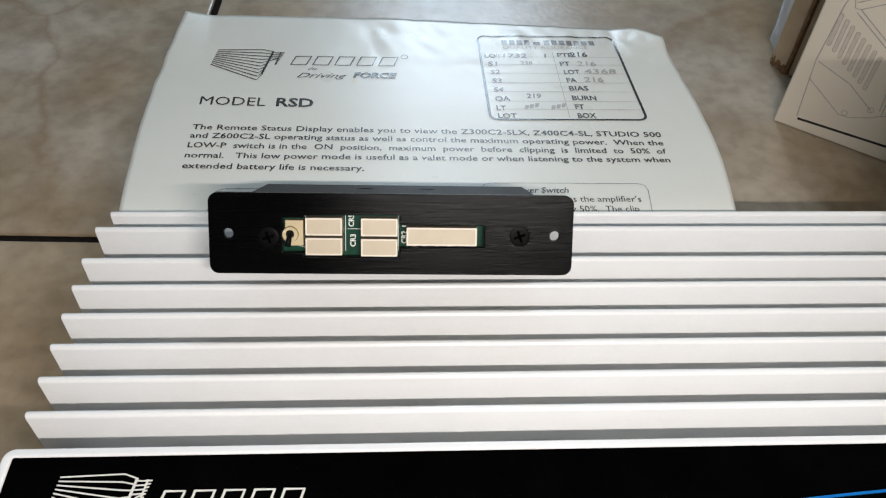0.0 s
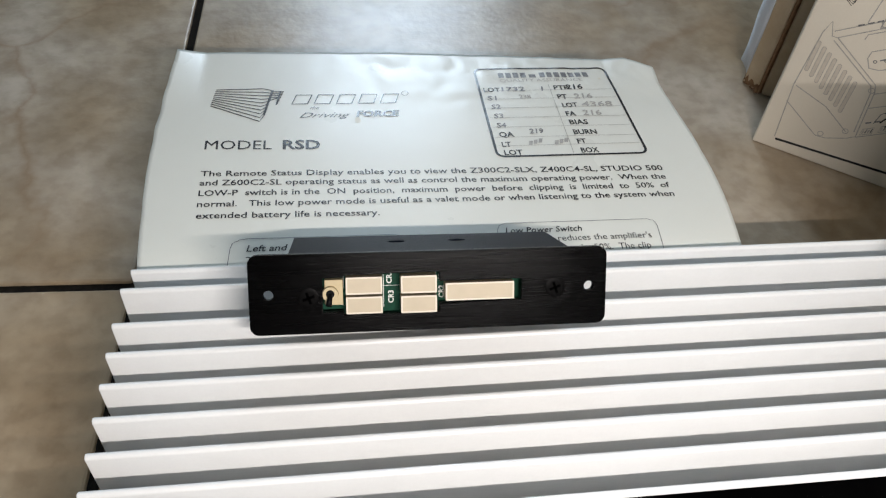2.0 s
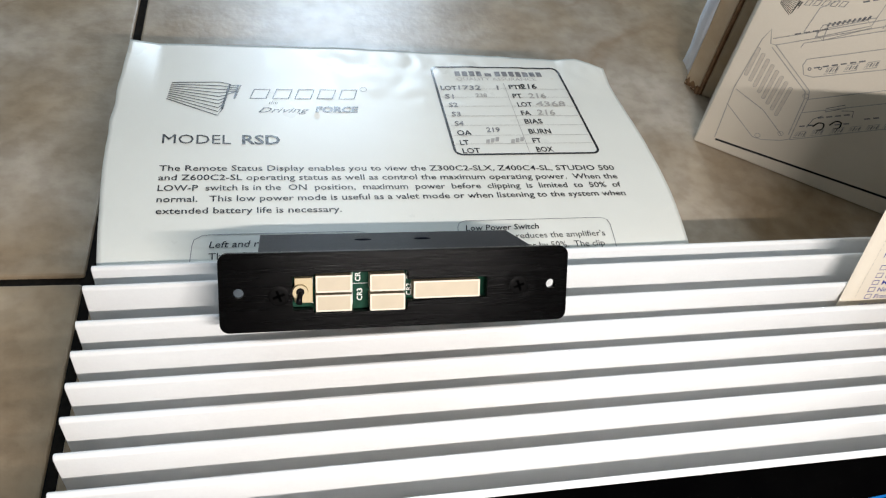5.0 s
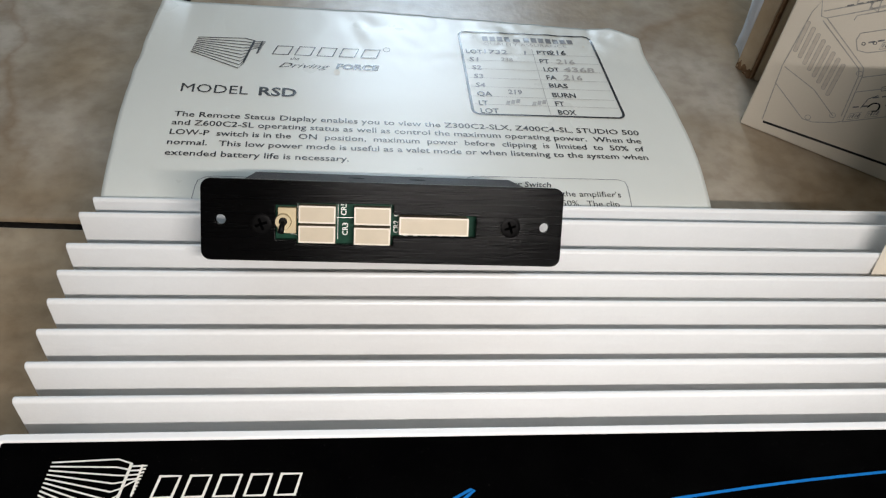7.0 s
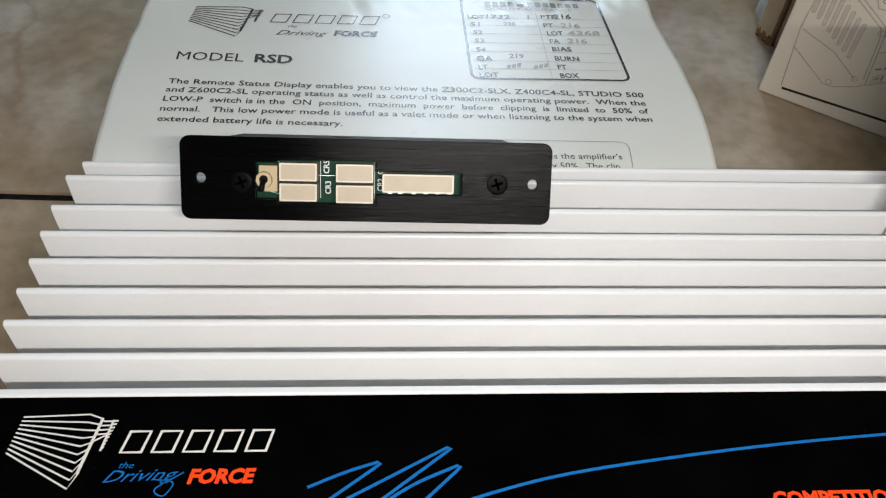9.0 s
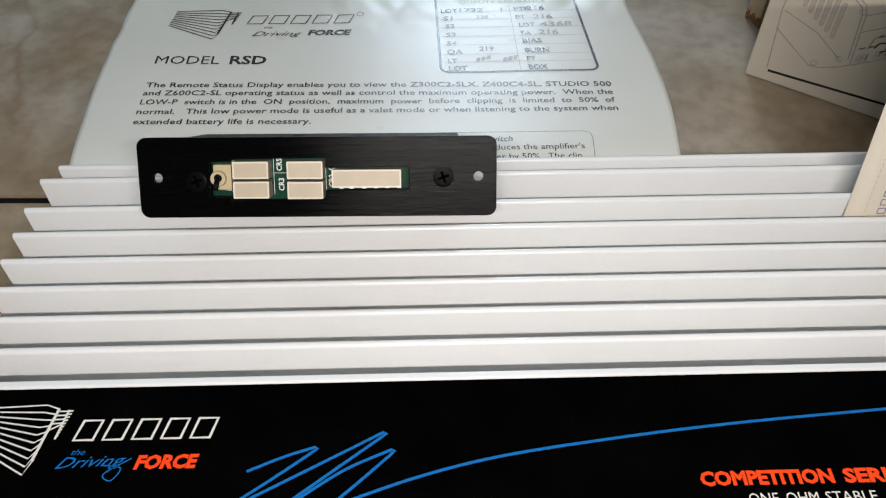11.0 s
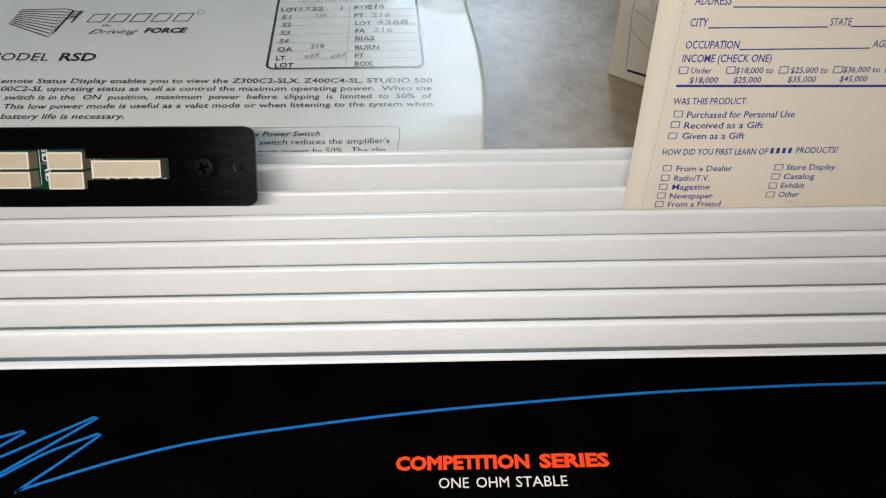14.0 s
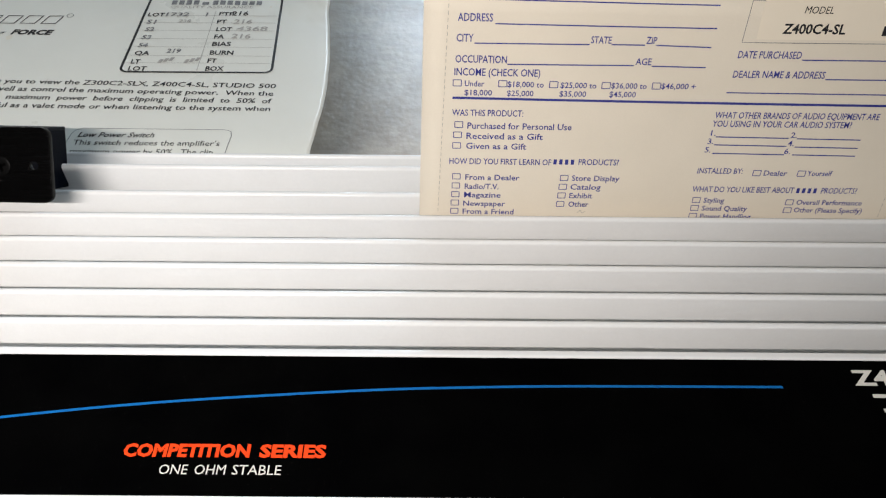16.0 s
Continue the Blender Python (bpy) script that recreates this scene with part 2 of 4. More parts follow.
def rounded(x0, x1, y0, y1, r, n=6):
    pts = []
    for cx, cy, a in ((x1 - r, y1 - r, 0), (x0 + r, y1 - r, 90), (x0 + r, y0 + r, 180), (x1 - r, y0 + r, 270)):
        for i in range(n + 1):
            t = radians(a + 90 * i / n)
            pts.append((cx + r * math.cos(t), cy + r * math.sin(t)))
    return pts


def circle(cx, cy, rx, ry=None, n=20):
    return [(cx + rx * math.cos(2 * math.pi * i / n), cy + (ry or rx) * math.sin(2 * math.pi * i / n)) for i in range(n)]


def curve_mesh(curve):
    ob = bpy.data.objects.new("temporary", curve)
    mesh = bpy.data.meshes.new_from_object(ob)
    bpy.data.objects.remove(ob)
    bpy.data.curves.remove(curve)
    return mesh


def sheet_cut(loops, z0, z1, bevel=0.0, frame_=None):
    """A plate cut from outlines (the first is the edge, the rest are openings), z0 to z1 thick."""
    c = bpy.data.curves.new("outline", "CURVE")
    c.dimensions, c.fill_mode, c.extrude = "2D", "BOTH", (z1 - z0) / 2 - bevel
    c.bevel_depth, c.bevel_resolution, c.offset = bevel, 2, -bevel
    for loop in loops:
        s = c.splines.new("POLY")
        s.points.add(len(loop) - 1)
        for p, (x, y) in zip(s.points, loop):
            p.co = (x, y, 0, 1)
        s.use_cyclic_u = True
    mesh = curve_mesh(c)
    bm = bmesh.new()
    bm.from_mesh(mesh)
    bpy.data.meshes.remove(mesh)
    bmesh.ops.remove_doubles(bm, verts=bm.verts, dist=0.0005)
    for v in bm.verts:
        v.co.z += (z0 + z1) / 2
        if frame_:
            v.co = frame_ @ v.co
    return bm


def letters(body, offset=0.0):
    c = bpy.data.curves.new("letters", "FONT")
    c.body, c.resolution_u, c.offset = body, 2, offset
    mesh = curve_mesh(c)
    v = [tuple(p.co) for p in mesh.vertices]
    f = [tuple(p.vertices) for p in mesh.polygons]
    bpy.data.meshes.remove(mesh)
    return v, f


CAP = max(p[1] for p in letters("H")[0])


def text(body, x0, y0, x1, cap, mat, parent, surface, y1=None, lean=0.0, bold=0.0, name="printed_text"):
    """One line of writing from (x0, y0) to x1 on a surface, its capitals cap high."""
    v, f = letters(body, bold)
    lo, hi = min(p[0] for p in v), max(p[0] for p in v)
    rise = ((y1 if y1 is not None else y0) - y0) / (x1 - x0)
    out = []
    for p in v:
        w = cap * p[1] / CAP
        x = x0 + (p[0] - lo) / (hi - lo) * (x1 - x0 - lean * cap) + lean * w
        out.append(surface(x, y0 + w + rise * (x - x0)))
    return part(name, (out, f), mat, parent)


def ribbon(path, width, mat, parent, surface, name, closed, step):
    v, f = [], []
    pts = [Vector(p) for p in path]
    if closed:
        pts.append(pts[0])
    if step:
        fine = [pts[0]]
        for a, b in zip(pts, pts[1:]):
            k = max(1, int((b - a).length / step))
            fine += [a.lerp(b, (i + 1) / k) for i in range(k)]
        pts = fine
    for i, p in enumerate(pts):
        a, b = pts[max(i - 1, 0)], pts[min(i + 1, len(pts) - 1)]
        if closed and i in (0, len(pts) - 1):
            a, b = pts[-2], pts[1]
        d = (b - a).normalized()
        side = Vector((-d.y, d.x)) * width / 2
        v += [surface(*(p + side)), surface(*(p - side))]
        if i:
            k = len(v)
            f.append((k - 4, k - 3, k - 1, k - 2))
    return part(name, (v, f), mat, parent)


def strokes(paths, width, mat, parent, surface, name="printed_line", closed=False, step=None):
    """Ribbons of ink along paths on a surface, a part each."""
    for path in paths:
        ribbon(path, width, mat, parent, surface, name, closed, step)


def bars(rects, mat, parent, surface, name="printed_bar"):
    """Flat printed rectangles (x0, x1, y0, y1), leaning by an optional fifth number, a part each."""
    for r in rects:
        x0, x1, y0, y1 = r[:4]
        s = (r[4] if len(r) > 4 else 0) * (y1 - y0)
        part(name, ([surface(x0, y0), surface(x1, y0), surface(x1 + s, y1), surface(x0 + s, y1)], [(0, 1, 2, 3)]), mat, parent)


def smooth_path(points, n=8):
    """Points joined by a soft curve (Catmull-Rom)."""
    p = [Vector(q) for q in points]
    p = [2 * p[0] - p[1]] + p + [2 * p[-1] - p[-2]]
    out = []
    for a, b, c, d in zip(p, p[1:], p[2:], p[3:]):
        for i in range(n):
            t = i / n
            out.append(0.5 * (2 * b + (c - a) * t + (2 * a - 5 * b + 4 * c - d) * t * t + (3 * b - a - 3 * c + d) * t ** 3))
    return [tuple(q) for q in out] + [tuple(p[-2])]


def wordmark(x0, y0, x1, height, gap, lean, width, mat, parent, surface):
    """A maker's wordmark as five plain leaning outlined blocks."""
    w = (x1 - x0 - lean * height - 4 * gap) / 5
    loops = []
    for i in range(5):
        a = x0 + i * (w + gap)
        loops.append([(x + lean * (y - y0), y) for x, y in ((a + width / 2, y0 + width / 2), (a + w - width / 2, y0 + width / 2), (a + w - width / 2, y0 + height - width / 2), (a + width / 2, y0 + height - width / 2))])
    return strokes(loops, width, mat, parent, surface, "wordmark_block", closed=True)


def fin_emblem(x0, y0, x1, y1, width, mat, parent, surface):
    """An emblem of stacked lines that bend at a corner, like a finned block seen from a corner."""
    X = lambda u: x0 + u * (x1 - x0)
    Y = lambda v: y0 + v * (y1 - y0)
    paths = []
    for i in range(10):
        k = i / 9
        left = (X(0.05 - 0.05 * k), Y(0.97 - 0.49 * k))
        corner = (X(0.70 - 0.02 * k), Y(1.0 - 1.0 * k))
        right = (X(0.85 - 0.10 * k), Y(0.93 - 0.72 * k))
        paths.append([left, corner, right])
    for i in range(4):
        paths.append([(X(0.85 - 0.012 * i), Y(0.90 - 0.062 * i)), (X(0.95 - 0.008 * i), Y(0.90 - 0.058 * i))])
    paths.append([(X(0.80), Y(0.62)), (X(0.925), Y(0.715))])
    for i in range(9):
        k = i / 8
        paths.append([(X(0.95 - 0.05 * k), Y(0.90 - 0.38 * k)), (X(0.998 - 0.078 * k), Y(0.905 - 0.36 * k))])
    above = lambda x, y: tuple(Vector(surface(x, y)) + Vector((0, -0.006, 0.009)))
    strokes([[(X(0.838), Y(0.93)), (X(0.735), Y(0.19))]], width * 1.25, mat, parent, above, "emblem_edge")
    strokes([[(X(0.952), Y(0.92)), (X(0.897), Y(0.49))]], width * 0.9, mat, parent, above, "emblem_edge")
    width *= 0.72
    return strokes(paths, width, mat, parent, surface, "emblem_line")


# ---- room ----
def plain(name, bm, mat, label, category):
    return tagged(part(name, bm, mat), label, category, kind="structure")


def in_metres(x0, x1, y0, y1, z0, z1):
    return box(x0 * 100, x1 * 100, y0 * 100, y1 * 100, z0 * 100 + FLOOR, z1 * 100 + FLOOR)


floor = plain("floor", in_metres(-2.3, 2.3, -2.3, 3.1, -0.05, -0.0018), GROUT, "dark grout bed under glazed stone-look floor tiles", "floor")
# ceiling and walls are unseen, added to close the room and bounce fill light
plain("ceiling", in_metres(-2.3, 2.3, -2.3, 3.1, 2.6, 2.7), PLASTER, "unseen white plaster ceiling, added to bounce light", "ceiling")
plain("wall_south", in_metres(-2.3, 2.3, -2.3, -2.2, 0, 2.6), PLASTER, "unseen white plaster wall, added to bounce light", "wall")
plain("wall_west", in_metres(-2.3, -2.2, -2.2, 3.0, 0, 2.6), PLASTER, "unseen white plaster wall, added to bounce light", "wall")
plain("wall_east", in_metres(2.2, 2.3, -2.2, 3.0, 0, 2.6), PLASTER, "unseen white plaster wall, added to bounce light", "wall")
north = bmesh.new()
for x0, x1, z0, z1 in ((-2.3, -0.15, 0, 2.6), (0.65, 2.3, 0, 2.6), (-0.15, 0.65, 0, 1.25), (-0.15, 0.65, 2.25, 2.6)):
    box(x0 * 100, x1 * 100, 300, 310, z0 * 100 + FLOOR, z1 * 100 + FLOOR, bm=north)
plain("wall_north", north, PLASTER, "unseen white plaster wall with window opening, added to bounce light", "wall")
window = root("window_1", 25, 305, 133.25, "closed white-framed window with clear glass", "window", kind="structure")
wf = bmesh.new()
for x0, x1, z0, z1 in ((-15, -11, 133.25, 233.25), (61, 65, 133.25, 233.25), (-11, 61, 133.25, 137.25), (-11, 61, 229.25, 233.25)):
    box(x0, x1, 303, 308, z0, z1, 0.3, bm=wf)
part("window_frame", wf, PLASTER, window)
pane = part("pane", box(-11, 61, 305, 305.6, 137.25, 229.25), GLASS, window)
pane.visible_shadow = False


# ---- amplifier ----
X0, X1, TOP, DECK = -9.22, 35.0, 14.63, 14.79
amp = root("amplifier", 12, 12, FLOOR, "white finned amplifier with black printed panel, lying on tiles", "amplifier")


def fin(y_back, top, name="heat_sink_fin"):
    """A long upright fin with a rounded top edge and softly rounded ends."""
    t, r = 0.21, 0.095
    y0, y1 = y_back - t, y_back
    prof = [(y0 - 0.03, 12.2), (y0, top - r)]
    prof += [((y0 + y1) / 2 - math.cos(math.pi * i / 6) * t / 2, top - r + math.sin(math.pi * i / 6) * r) for i in range(1, 6)]
    prof += [(y1, top - r), (y1 + 0.03, 12.2)]
    bm = bmesh.new()
    rings = []
    for x, s in ((X0, 0.86), (X0 + 0.012, 0.96), (X0 + 0.03, 1.0), (X1 - 0.03, 1.0), (X1, 0.86)):
        mid = (y0 + y1) / 2
        rings.append([bm.verts.new((x, mid + (y - mid) * s, z if s == 1 or z < 13 else z - 0.05 * (1 - s))) for y, z in prof])
    for a, b in zip(rings, rings[1:]):
        for i in range(len(prof) - 1):
            bm.faces.new((a[i], a[i + 1], b[i + 1], b[i]))
    bm.faces.new(rings[0])
    bm.faces.new(rings[-1][::-1])
    made = part(name, bm, WHITE, amp, smooth=True)
    for p in made.data.polygons:
        p.use_smooth = len(p.vertices) == 4
    return made


for y, z in ((10.96, TOP), (11.985, TOP), (13.02, TOP), (14.05, TOP), (15.073, TOP), (16.098, TOP), (17.482, 14.52), (18.74, 13.94)):
    fin(y, z)
part("base_block", box(X0 + 0.05, X1, 9.7, 18.8, FLOOR + 0.75, 12.4, 0.1), WHITE, amp)
part("end_plate", box(X0 + 0.12, X0 + 0.5, 5.9, 18.6, FLOOR + 0.3, 12.9, 0.08), BLACK, amp, "black end plate")
part("front_body", box(X0 + 0.2, X1, 5.5, 9.72, FLOOR + 0.75, 14.45, 0.12), WHITE, amp)
for fx, fy in ((-7.6, 7), (-7.6, 17.4), (33.5, 7), (33.5, 17.4)):
    b = bmesh.new()
    bmesh.ops.create_cone(b, segments=20, radius1=0.7, radius2=0.62, depth=0.76, cap_ends=True, matrix=Matrix.Translation((fx, fy, FLOOR + 0.38)))
    part("rubber_foot", b, BLACK, amp, "black rubber foot")
part("rim", sheet_cut([rounded(X0 - 0.06, X1, 5.42, 9.79, 0.28), rounded(X0 + 0.17, X1 - 0.2, 5.66, 9.57, 0.04, 2)], 14.2, DECK + 0.04, 0.05), WHITE, amp, "raised white rim round the black panel", True)
part("side_lip", box(X0 - 0.16, X0 + 0.05, 5.5, 9.5, 13.9, DECK - 0.06, 0.06), WHITE, amp, "lower white lip along the end")
panel = part("top_panel", box(X0 + 0.165, X1 - 0.2, 5.65, 9.575, 14.3, DECK - 0.02), SATIN, amp, "black satin panel with screen-printed graphics")
deck = lambda x, y: (x, y, DECK - 0.012)
fin_emblem(-7.92, 7.31, -5.68, 9.11, 0.055, PRINT_WHITE, panel, deck)
wordmark(-5.52, 8.11, -2.12, 0.59, 0.16, 0.25, 0.075, PRINT_WHITE, panel, deck)
text("the", -5.45, 7.77, -5.07, 0.15, PRINT_BLUE, panel, deck, lean=0.4)
text("Driving", -5.70, 7.44, -4.05, 0.27, PRINT_BLUE, panel, deck, y1=7.5, lean=0.7)
strokes([smooth_path([(-4.62, 7.5), (-4.2, 7.42), (-4.35, 7.12), (-4.55, 7.28), (-4.0, 7.66)])], 0.03, PRINT_BLUE, panel, deck)
text("FORCE", -3.90, 7.40, -2.45, 0.31, PRINT_RED, panel, deck, lean=0.18, bold=0.048)
zig = smooth_path([(-1.31, 7.26), (-0.5, 7.60), (0.20, 7.83)]) + [(0.27, 7.80)] + smooth_path([(0.15, 7.70), (-0.7, 7.07), (-1.6, 6.43), (-1.45, 6.46), (0.3, 7.38), (1.78, 8.17)]) \
    + [(1.87, 8.15)] + smooth_path([(1.72, 8.03), (0.6, 7.18), (-0.42, 6.40), (-0.28, 6.44), (0.9, 7.23), (1.98, 7.72)]) + [(2.06, 7.70)] \
    + smooth_path([(1.95, 7.58), (1.3, 6.98), (0.62, 6.36), (0.8, 6.42), (2.6, 7.03), (4.51, 7.49), (7.14, 7.87), (9.84, 8.17), (12.57, 8.39), (15.13, 8.56), (17.5, 8.65), (19.65, 8.70), (22.66, 8.72), (25.39, 8.73)])
strokes([zig], 0.072, PRINT_BLUE, panel, deck, "blue_scribble")
for word, x0, x1 in (("COMPETITION", 8.98, 12.02), ("SERIES", 12.25, 13.85)):
    text(word, x0, 6.66, x1, 0.31, PRINT_RED, panel, deck, bold=0.045)
for word, x0, x1 in (("ONE", 9.95, 10.62), ("OHM", 10.79, 11.52), ("STABLE", 11.68, 12.83)):
    text(word, x0, 6.20, x1, 0.245, PRINT_WHITE, panel, deck)
text("Z4", 27.28, 8.81, 28.25, 0.44, PRINT_WHITE, panel, deck, bold=0.03)
bars([(28.4, 31.6, 8.81, 9.24), (27.62, 32.6, 8.43, 8.54), (27.75, 32.0, 8.01, 8.12), (27.72, 32.3, 7.56, 7.67)], PRINT_WHITE, panel, deck)


# ---- status display module ----
mod = root("display_module", -0.12, 16.2, 14.6, "black display module with cream indicator lamps, propped on white fins", "display module")
up, out_, across = Vector((0, 0.609, 0.793)), Vector((0, -0.793, 0.609)), Vector((1, -0.015, 0)).normalized()
up = (up - across * up.dot(across)).normalized()
out_ = across.cross(up)
MF = Matrix.Translation((-0.14, 15.33, 16.335)) @ Matrix((across, up, out_)).transposed().to_4x4()
W, H = 10.06, 2.25
U = lambda px: (px - 773.5) / 149.0
V = lambda py, px=773.5: -(py - 243 - (px - 773.5) * 0.011) / 150.5
opening = [(U(322), V(318, 322)), (U(408), V(318, 408)), (U(408), V(335, 408)), (U(806), V(337, 806)), (U(806), V(298, 806)), (U(1155), V(299, 1155)),
           (U(1155), V(207, 1155)), (U(806), V(205, 806)), (U(806), V(163, 806)), (U(408), V(163, 408)), (U(408), V(172, 408)), (U(322), V(172, 322))]
plate = part("face_plate", sheet_cut([rounded(-W / 2, W / 2, -H / 2, H / 2, 0.26), opening, circle(-4.5, 0, 0.14), circle(4.52, -0.01, 0.14)], -0.22, 0, 0.02, MF), ANODISED, mod,
             "brushed black face plate with two open screw holes")
hb = bmesh.new()
B0, B1, HB, HT, D = -3.95, 4.0, -0.93, 1.08, 3.15
for a in ((B0, B1, HB, HB + 0.12, -D, -0.22), (B0, B0 + 0.12, HB + 0.12, HT - 0.12, -D, -0.22), (B1 - 0.12, B1, HB + 0.12, HT - 0.12, -D, -0.22), (B0 + 0.12, B1 - 0.12, HB + 0.12, HT - 0.12, -D, -D + 0.12)):
    box(*a, bm=hb, frame_=MF)
part("housing", hb, HOUSING, mod, "dark blue-black metal housing")
lid_frame = MF @ Matrix(((1, 0, 0, 0), (0, 0, 1, HT - 0.12), (0, -1, 0, 0), (0, 0, 0, 1)))
part("housing_top", sheet_cut([[(B0, 0.22), (B1, 0.22), (B1, D), (B0, D)], circle(-0.86, 2.0, 0.27, 0.17), circle(0.98, 2.0, 0.27, 0.17)], 0, 0.12, 0.0, lid_frame), HOUSING, mod,
     "dark housing top with two oval cable holes")
board = part("circuit_board", box(B0 + 0.15, B1 - 0.15, HB + 0.14, HT - 0.14, -0.62, -0.50, frame_=MF), PCB, mod, "green circuit board")
on_board = lambda x, y: tuple(MF @ Vector((x, y, -0.492)))


def turned(x, y):
    """Board lettering that reads upwards."""
    return lambda a, b: on_board(x - b, y + a)


for label, px, py in (("CR5", 610, 220), ("CR3", 617, 306), ("CR2", 832, 293), ("CR1", 832, 222)):
    text(label, 0, 0, 0.36, 0.15, SILK, board, turned(U(px), V(py, px)), bold=0.02, name="board_lettering")
strokes([[(U(340), V(178)), (U(408), V(178)), (U(408), V(240))], [(U(575), V(170)), (U(575), V(325))], [(U(797), V(170)), (U(797), V(325))], [(U(840), V(205)), (U(840), V(296))],
         [(U(360), V(300)), (U(410), V(312))]], 0.014, SILK, board, on_board, "board_outline")
bars([(U(566), U(645), V(232), V(230))], TINNED, board, on_board, "solder_trace")
bars([(U(px) - 0.06, U(px) + 0.06, V(300) - 0.03, V(300) + 0.03) for px in (862, 905, 960, 1010, 1060, 1110)], TINNED, board, on_board, "solder_pad")


def indicator(px0, px1, py0, py1):
    """A block-shaped indicator lamp with a pale edge round its flat face."""
    xm = (px0 + px1) / 2
    x0, x1, y0, y1 = U(px0), U(px1), V(py1, xm), V(py0, xm)
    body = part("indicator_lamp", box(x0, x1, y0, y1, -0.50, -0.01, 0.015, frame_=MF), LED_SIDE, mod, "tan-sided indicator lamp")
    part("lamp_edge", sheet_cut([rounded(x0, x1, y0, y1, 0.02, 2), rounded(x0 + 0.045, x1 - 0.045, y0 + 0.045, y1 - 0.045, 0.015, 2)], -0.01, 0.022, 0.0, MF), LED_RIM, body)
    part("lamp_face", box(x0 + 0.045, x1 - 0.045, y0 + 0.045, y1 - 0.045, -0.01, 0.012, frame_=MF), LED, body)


for lampbox in ((417, 567, 173, 246), (417, 567, 257, 329), (644, 794, 176, 250), (644, 794, 262, 335), (831, 1122, 215, 291)):
    indicator(*lampbox)
# slide-lever switch with a dark stem in a cream collar
sw = part("toggle_switch", box(U(330), U(405), V(293, 368), V(185, 368), -0.50, -0.16, 0.02, frame_=MF), CREAM, mod, "cream toggle switch with a dark lever")
b = bmesh.new()
bmesh.ops.create_cone(b, segments=24, radius1=0.23, radius2=0.21, depth=0.12, cap_ends=True, matrix=MF @ Matrix.Translation((U(353), V(248), -0.10)))
part("collar", b, CREAM, sw)
b = bmesh.new()
bmesh.ops.create_cone(b, segments=20, radius1=0.12, radius2=0.10, depth=0.03, cap_ends=True, matrix=MF @ Matrix.Translation((U(353), V(246), -0.03)))
part("socket", b, BLACK, sw)
b = bmesh.new()
stem = MF @ Matrix.Translation((U(350), V(268), 0.06)) @ Matrix.Rotation(radians(62), 4, "X") @ Matrix.Rotation(radians(-8), 4, "Y")
bmesh.ops.create_cone(b, segments=16, radius1=0.065, radius2=0.085, depth=0.34, cap_ends=True, matrix=stem)
part("lever", b, BLACK, sw, "dark lever", True)


def screw(px, dimple):
    """A black cross-head screw sunk in a pressed dimple with a soft raised shoulder."""
    centre = MF @ Matrix.Translation((U(px), V(253, px), 0))
    n = 32

    def turned_ring(prof, name, mat, label, close):
        b = bmesh.new()
        rings = [[b.verts.new(centre @ Vector((r * math.cos(2 * math.pi * i / n), r * math.sin(2 * math.pi * i / n), z))) for i in range(n)] for r, z in prof]
        for p, q in zip(rings, rings[1:]):
            for i in range(n):
                b.faces.new((p[i], p[(i + 1) % n], q[(i + 1) % n], q[i]))
        if close:
            b.faces.new(rings[-1])
        return part(name, b, mat, plate, label, True)

    if dimple:
        turned_ring([(0.68, 0.0008), (0.60, 0.0025), (0.52, 0.0038), (0.45, 0.0038), (0.38, 0.0025), (0.30, 0.0015)], "pressed_dimple", ANODISED, "shallow pressed ring round the screw", False)
    turned_ring([(0.29, 0.0015), (0.28, 0.002), (0.27, 0.009), (0.25, 0.012), (0.18, 0.013), (0.02, 0.0135)], "screw", SCREW, "black cross-head screw", True)
    # no real recess: thin raised bars, coloured as dark as its shade
    cross = bmesh.new()
    for a in (20, 110):
        box(-0.17, 0.17, -0.035, 0.035, 0.005, 0.017, bm=cross, frame_=centre @ Matrix.Rotation(radians(a), 4, "Z"))
    part("screw_recess_shade", cross, RECESS_SHADE, plate)


screw(265, False)
screw(1300, True)


# ---- instruction sheet ----
def sheet_z(x, y):
    """Height of the sheet: nearly flat, wrinkled towards its far end, its near end folded down behind the fins."""
    far = min(1.0, max(0.0, (y - 25.5) / 4.5)) ** 1.3 * min(1.0, max(0.12, (x + 5.0) / 5.0))
    z = 13.45 - 0.004 * (x - 1) + 0.03 * noise.noise(Vector((x * 0.13, y * 0.16, 3.1)))
    z += far * (0.03 * noise.noise(Vector((x * 0.35, y * 0.4, 0.4))) + 0.065 * abs(noise.noise(Vector((x * 0.9, y * 0.8, 7.7)))) + 0.028 * abs(noise.noise(Vector((x * 2.1 + y, y * 0.9, 2.2)))))
    corner = max(0.0, (x - 9.3) / 2.5) * max(0.0, (y - 28.0) / 3.0)
    z += 0.35 * corner + 0.25 * max(0.0, (-8.0 - x) / 1.5) * max(0.0, (y - 27) / 4)
    if y < 21.2 and x > 9:
        z -= 0.06 * (21.2 - y) * (x - 9) / 2.8
    if y < 20.2:
        z -= 0.05 * (20.2 - y) ** 2
    return z


def on_sheet(x, y):
    return (x, y, sheet_z(x, y) + 0.018)


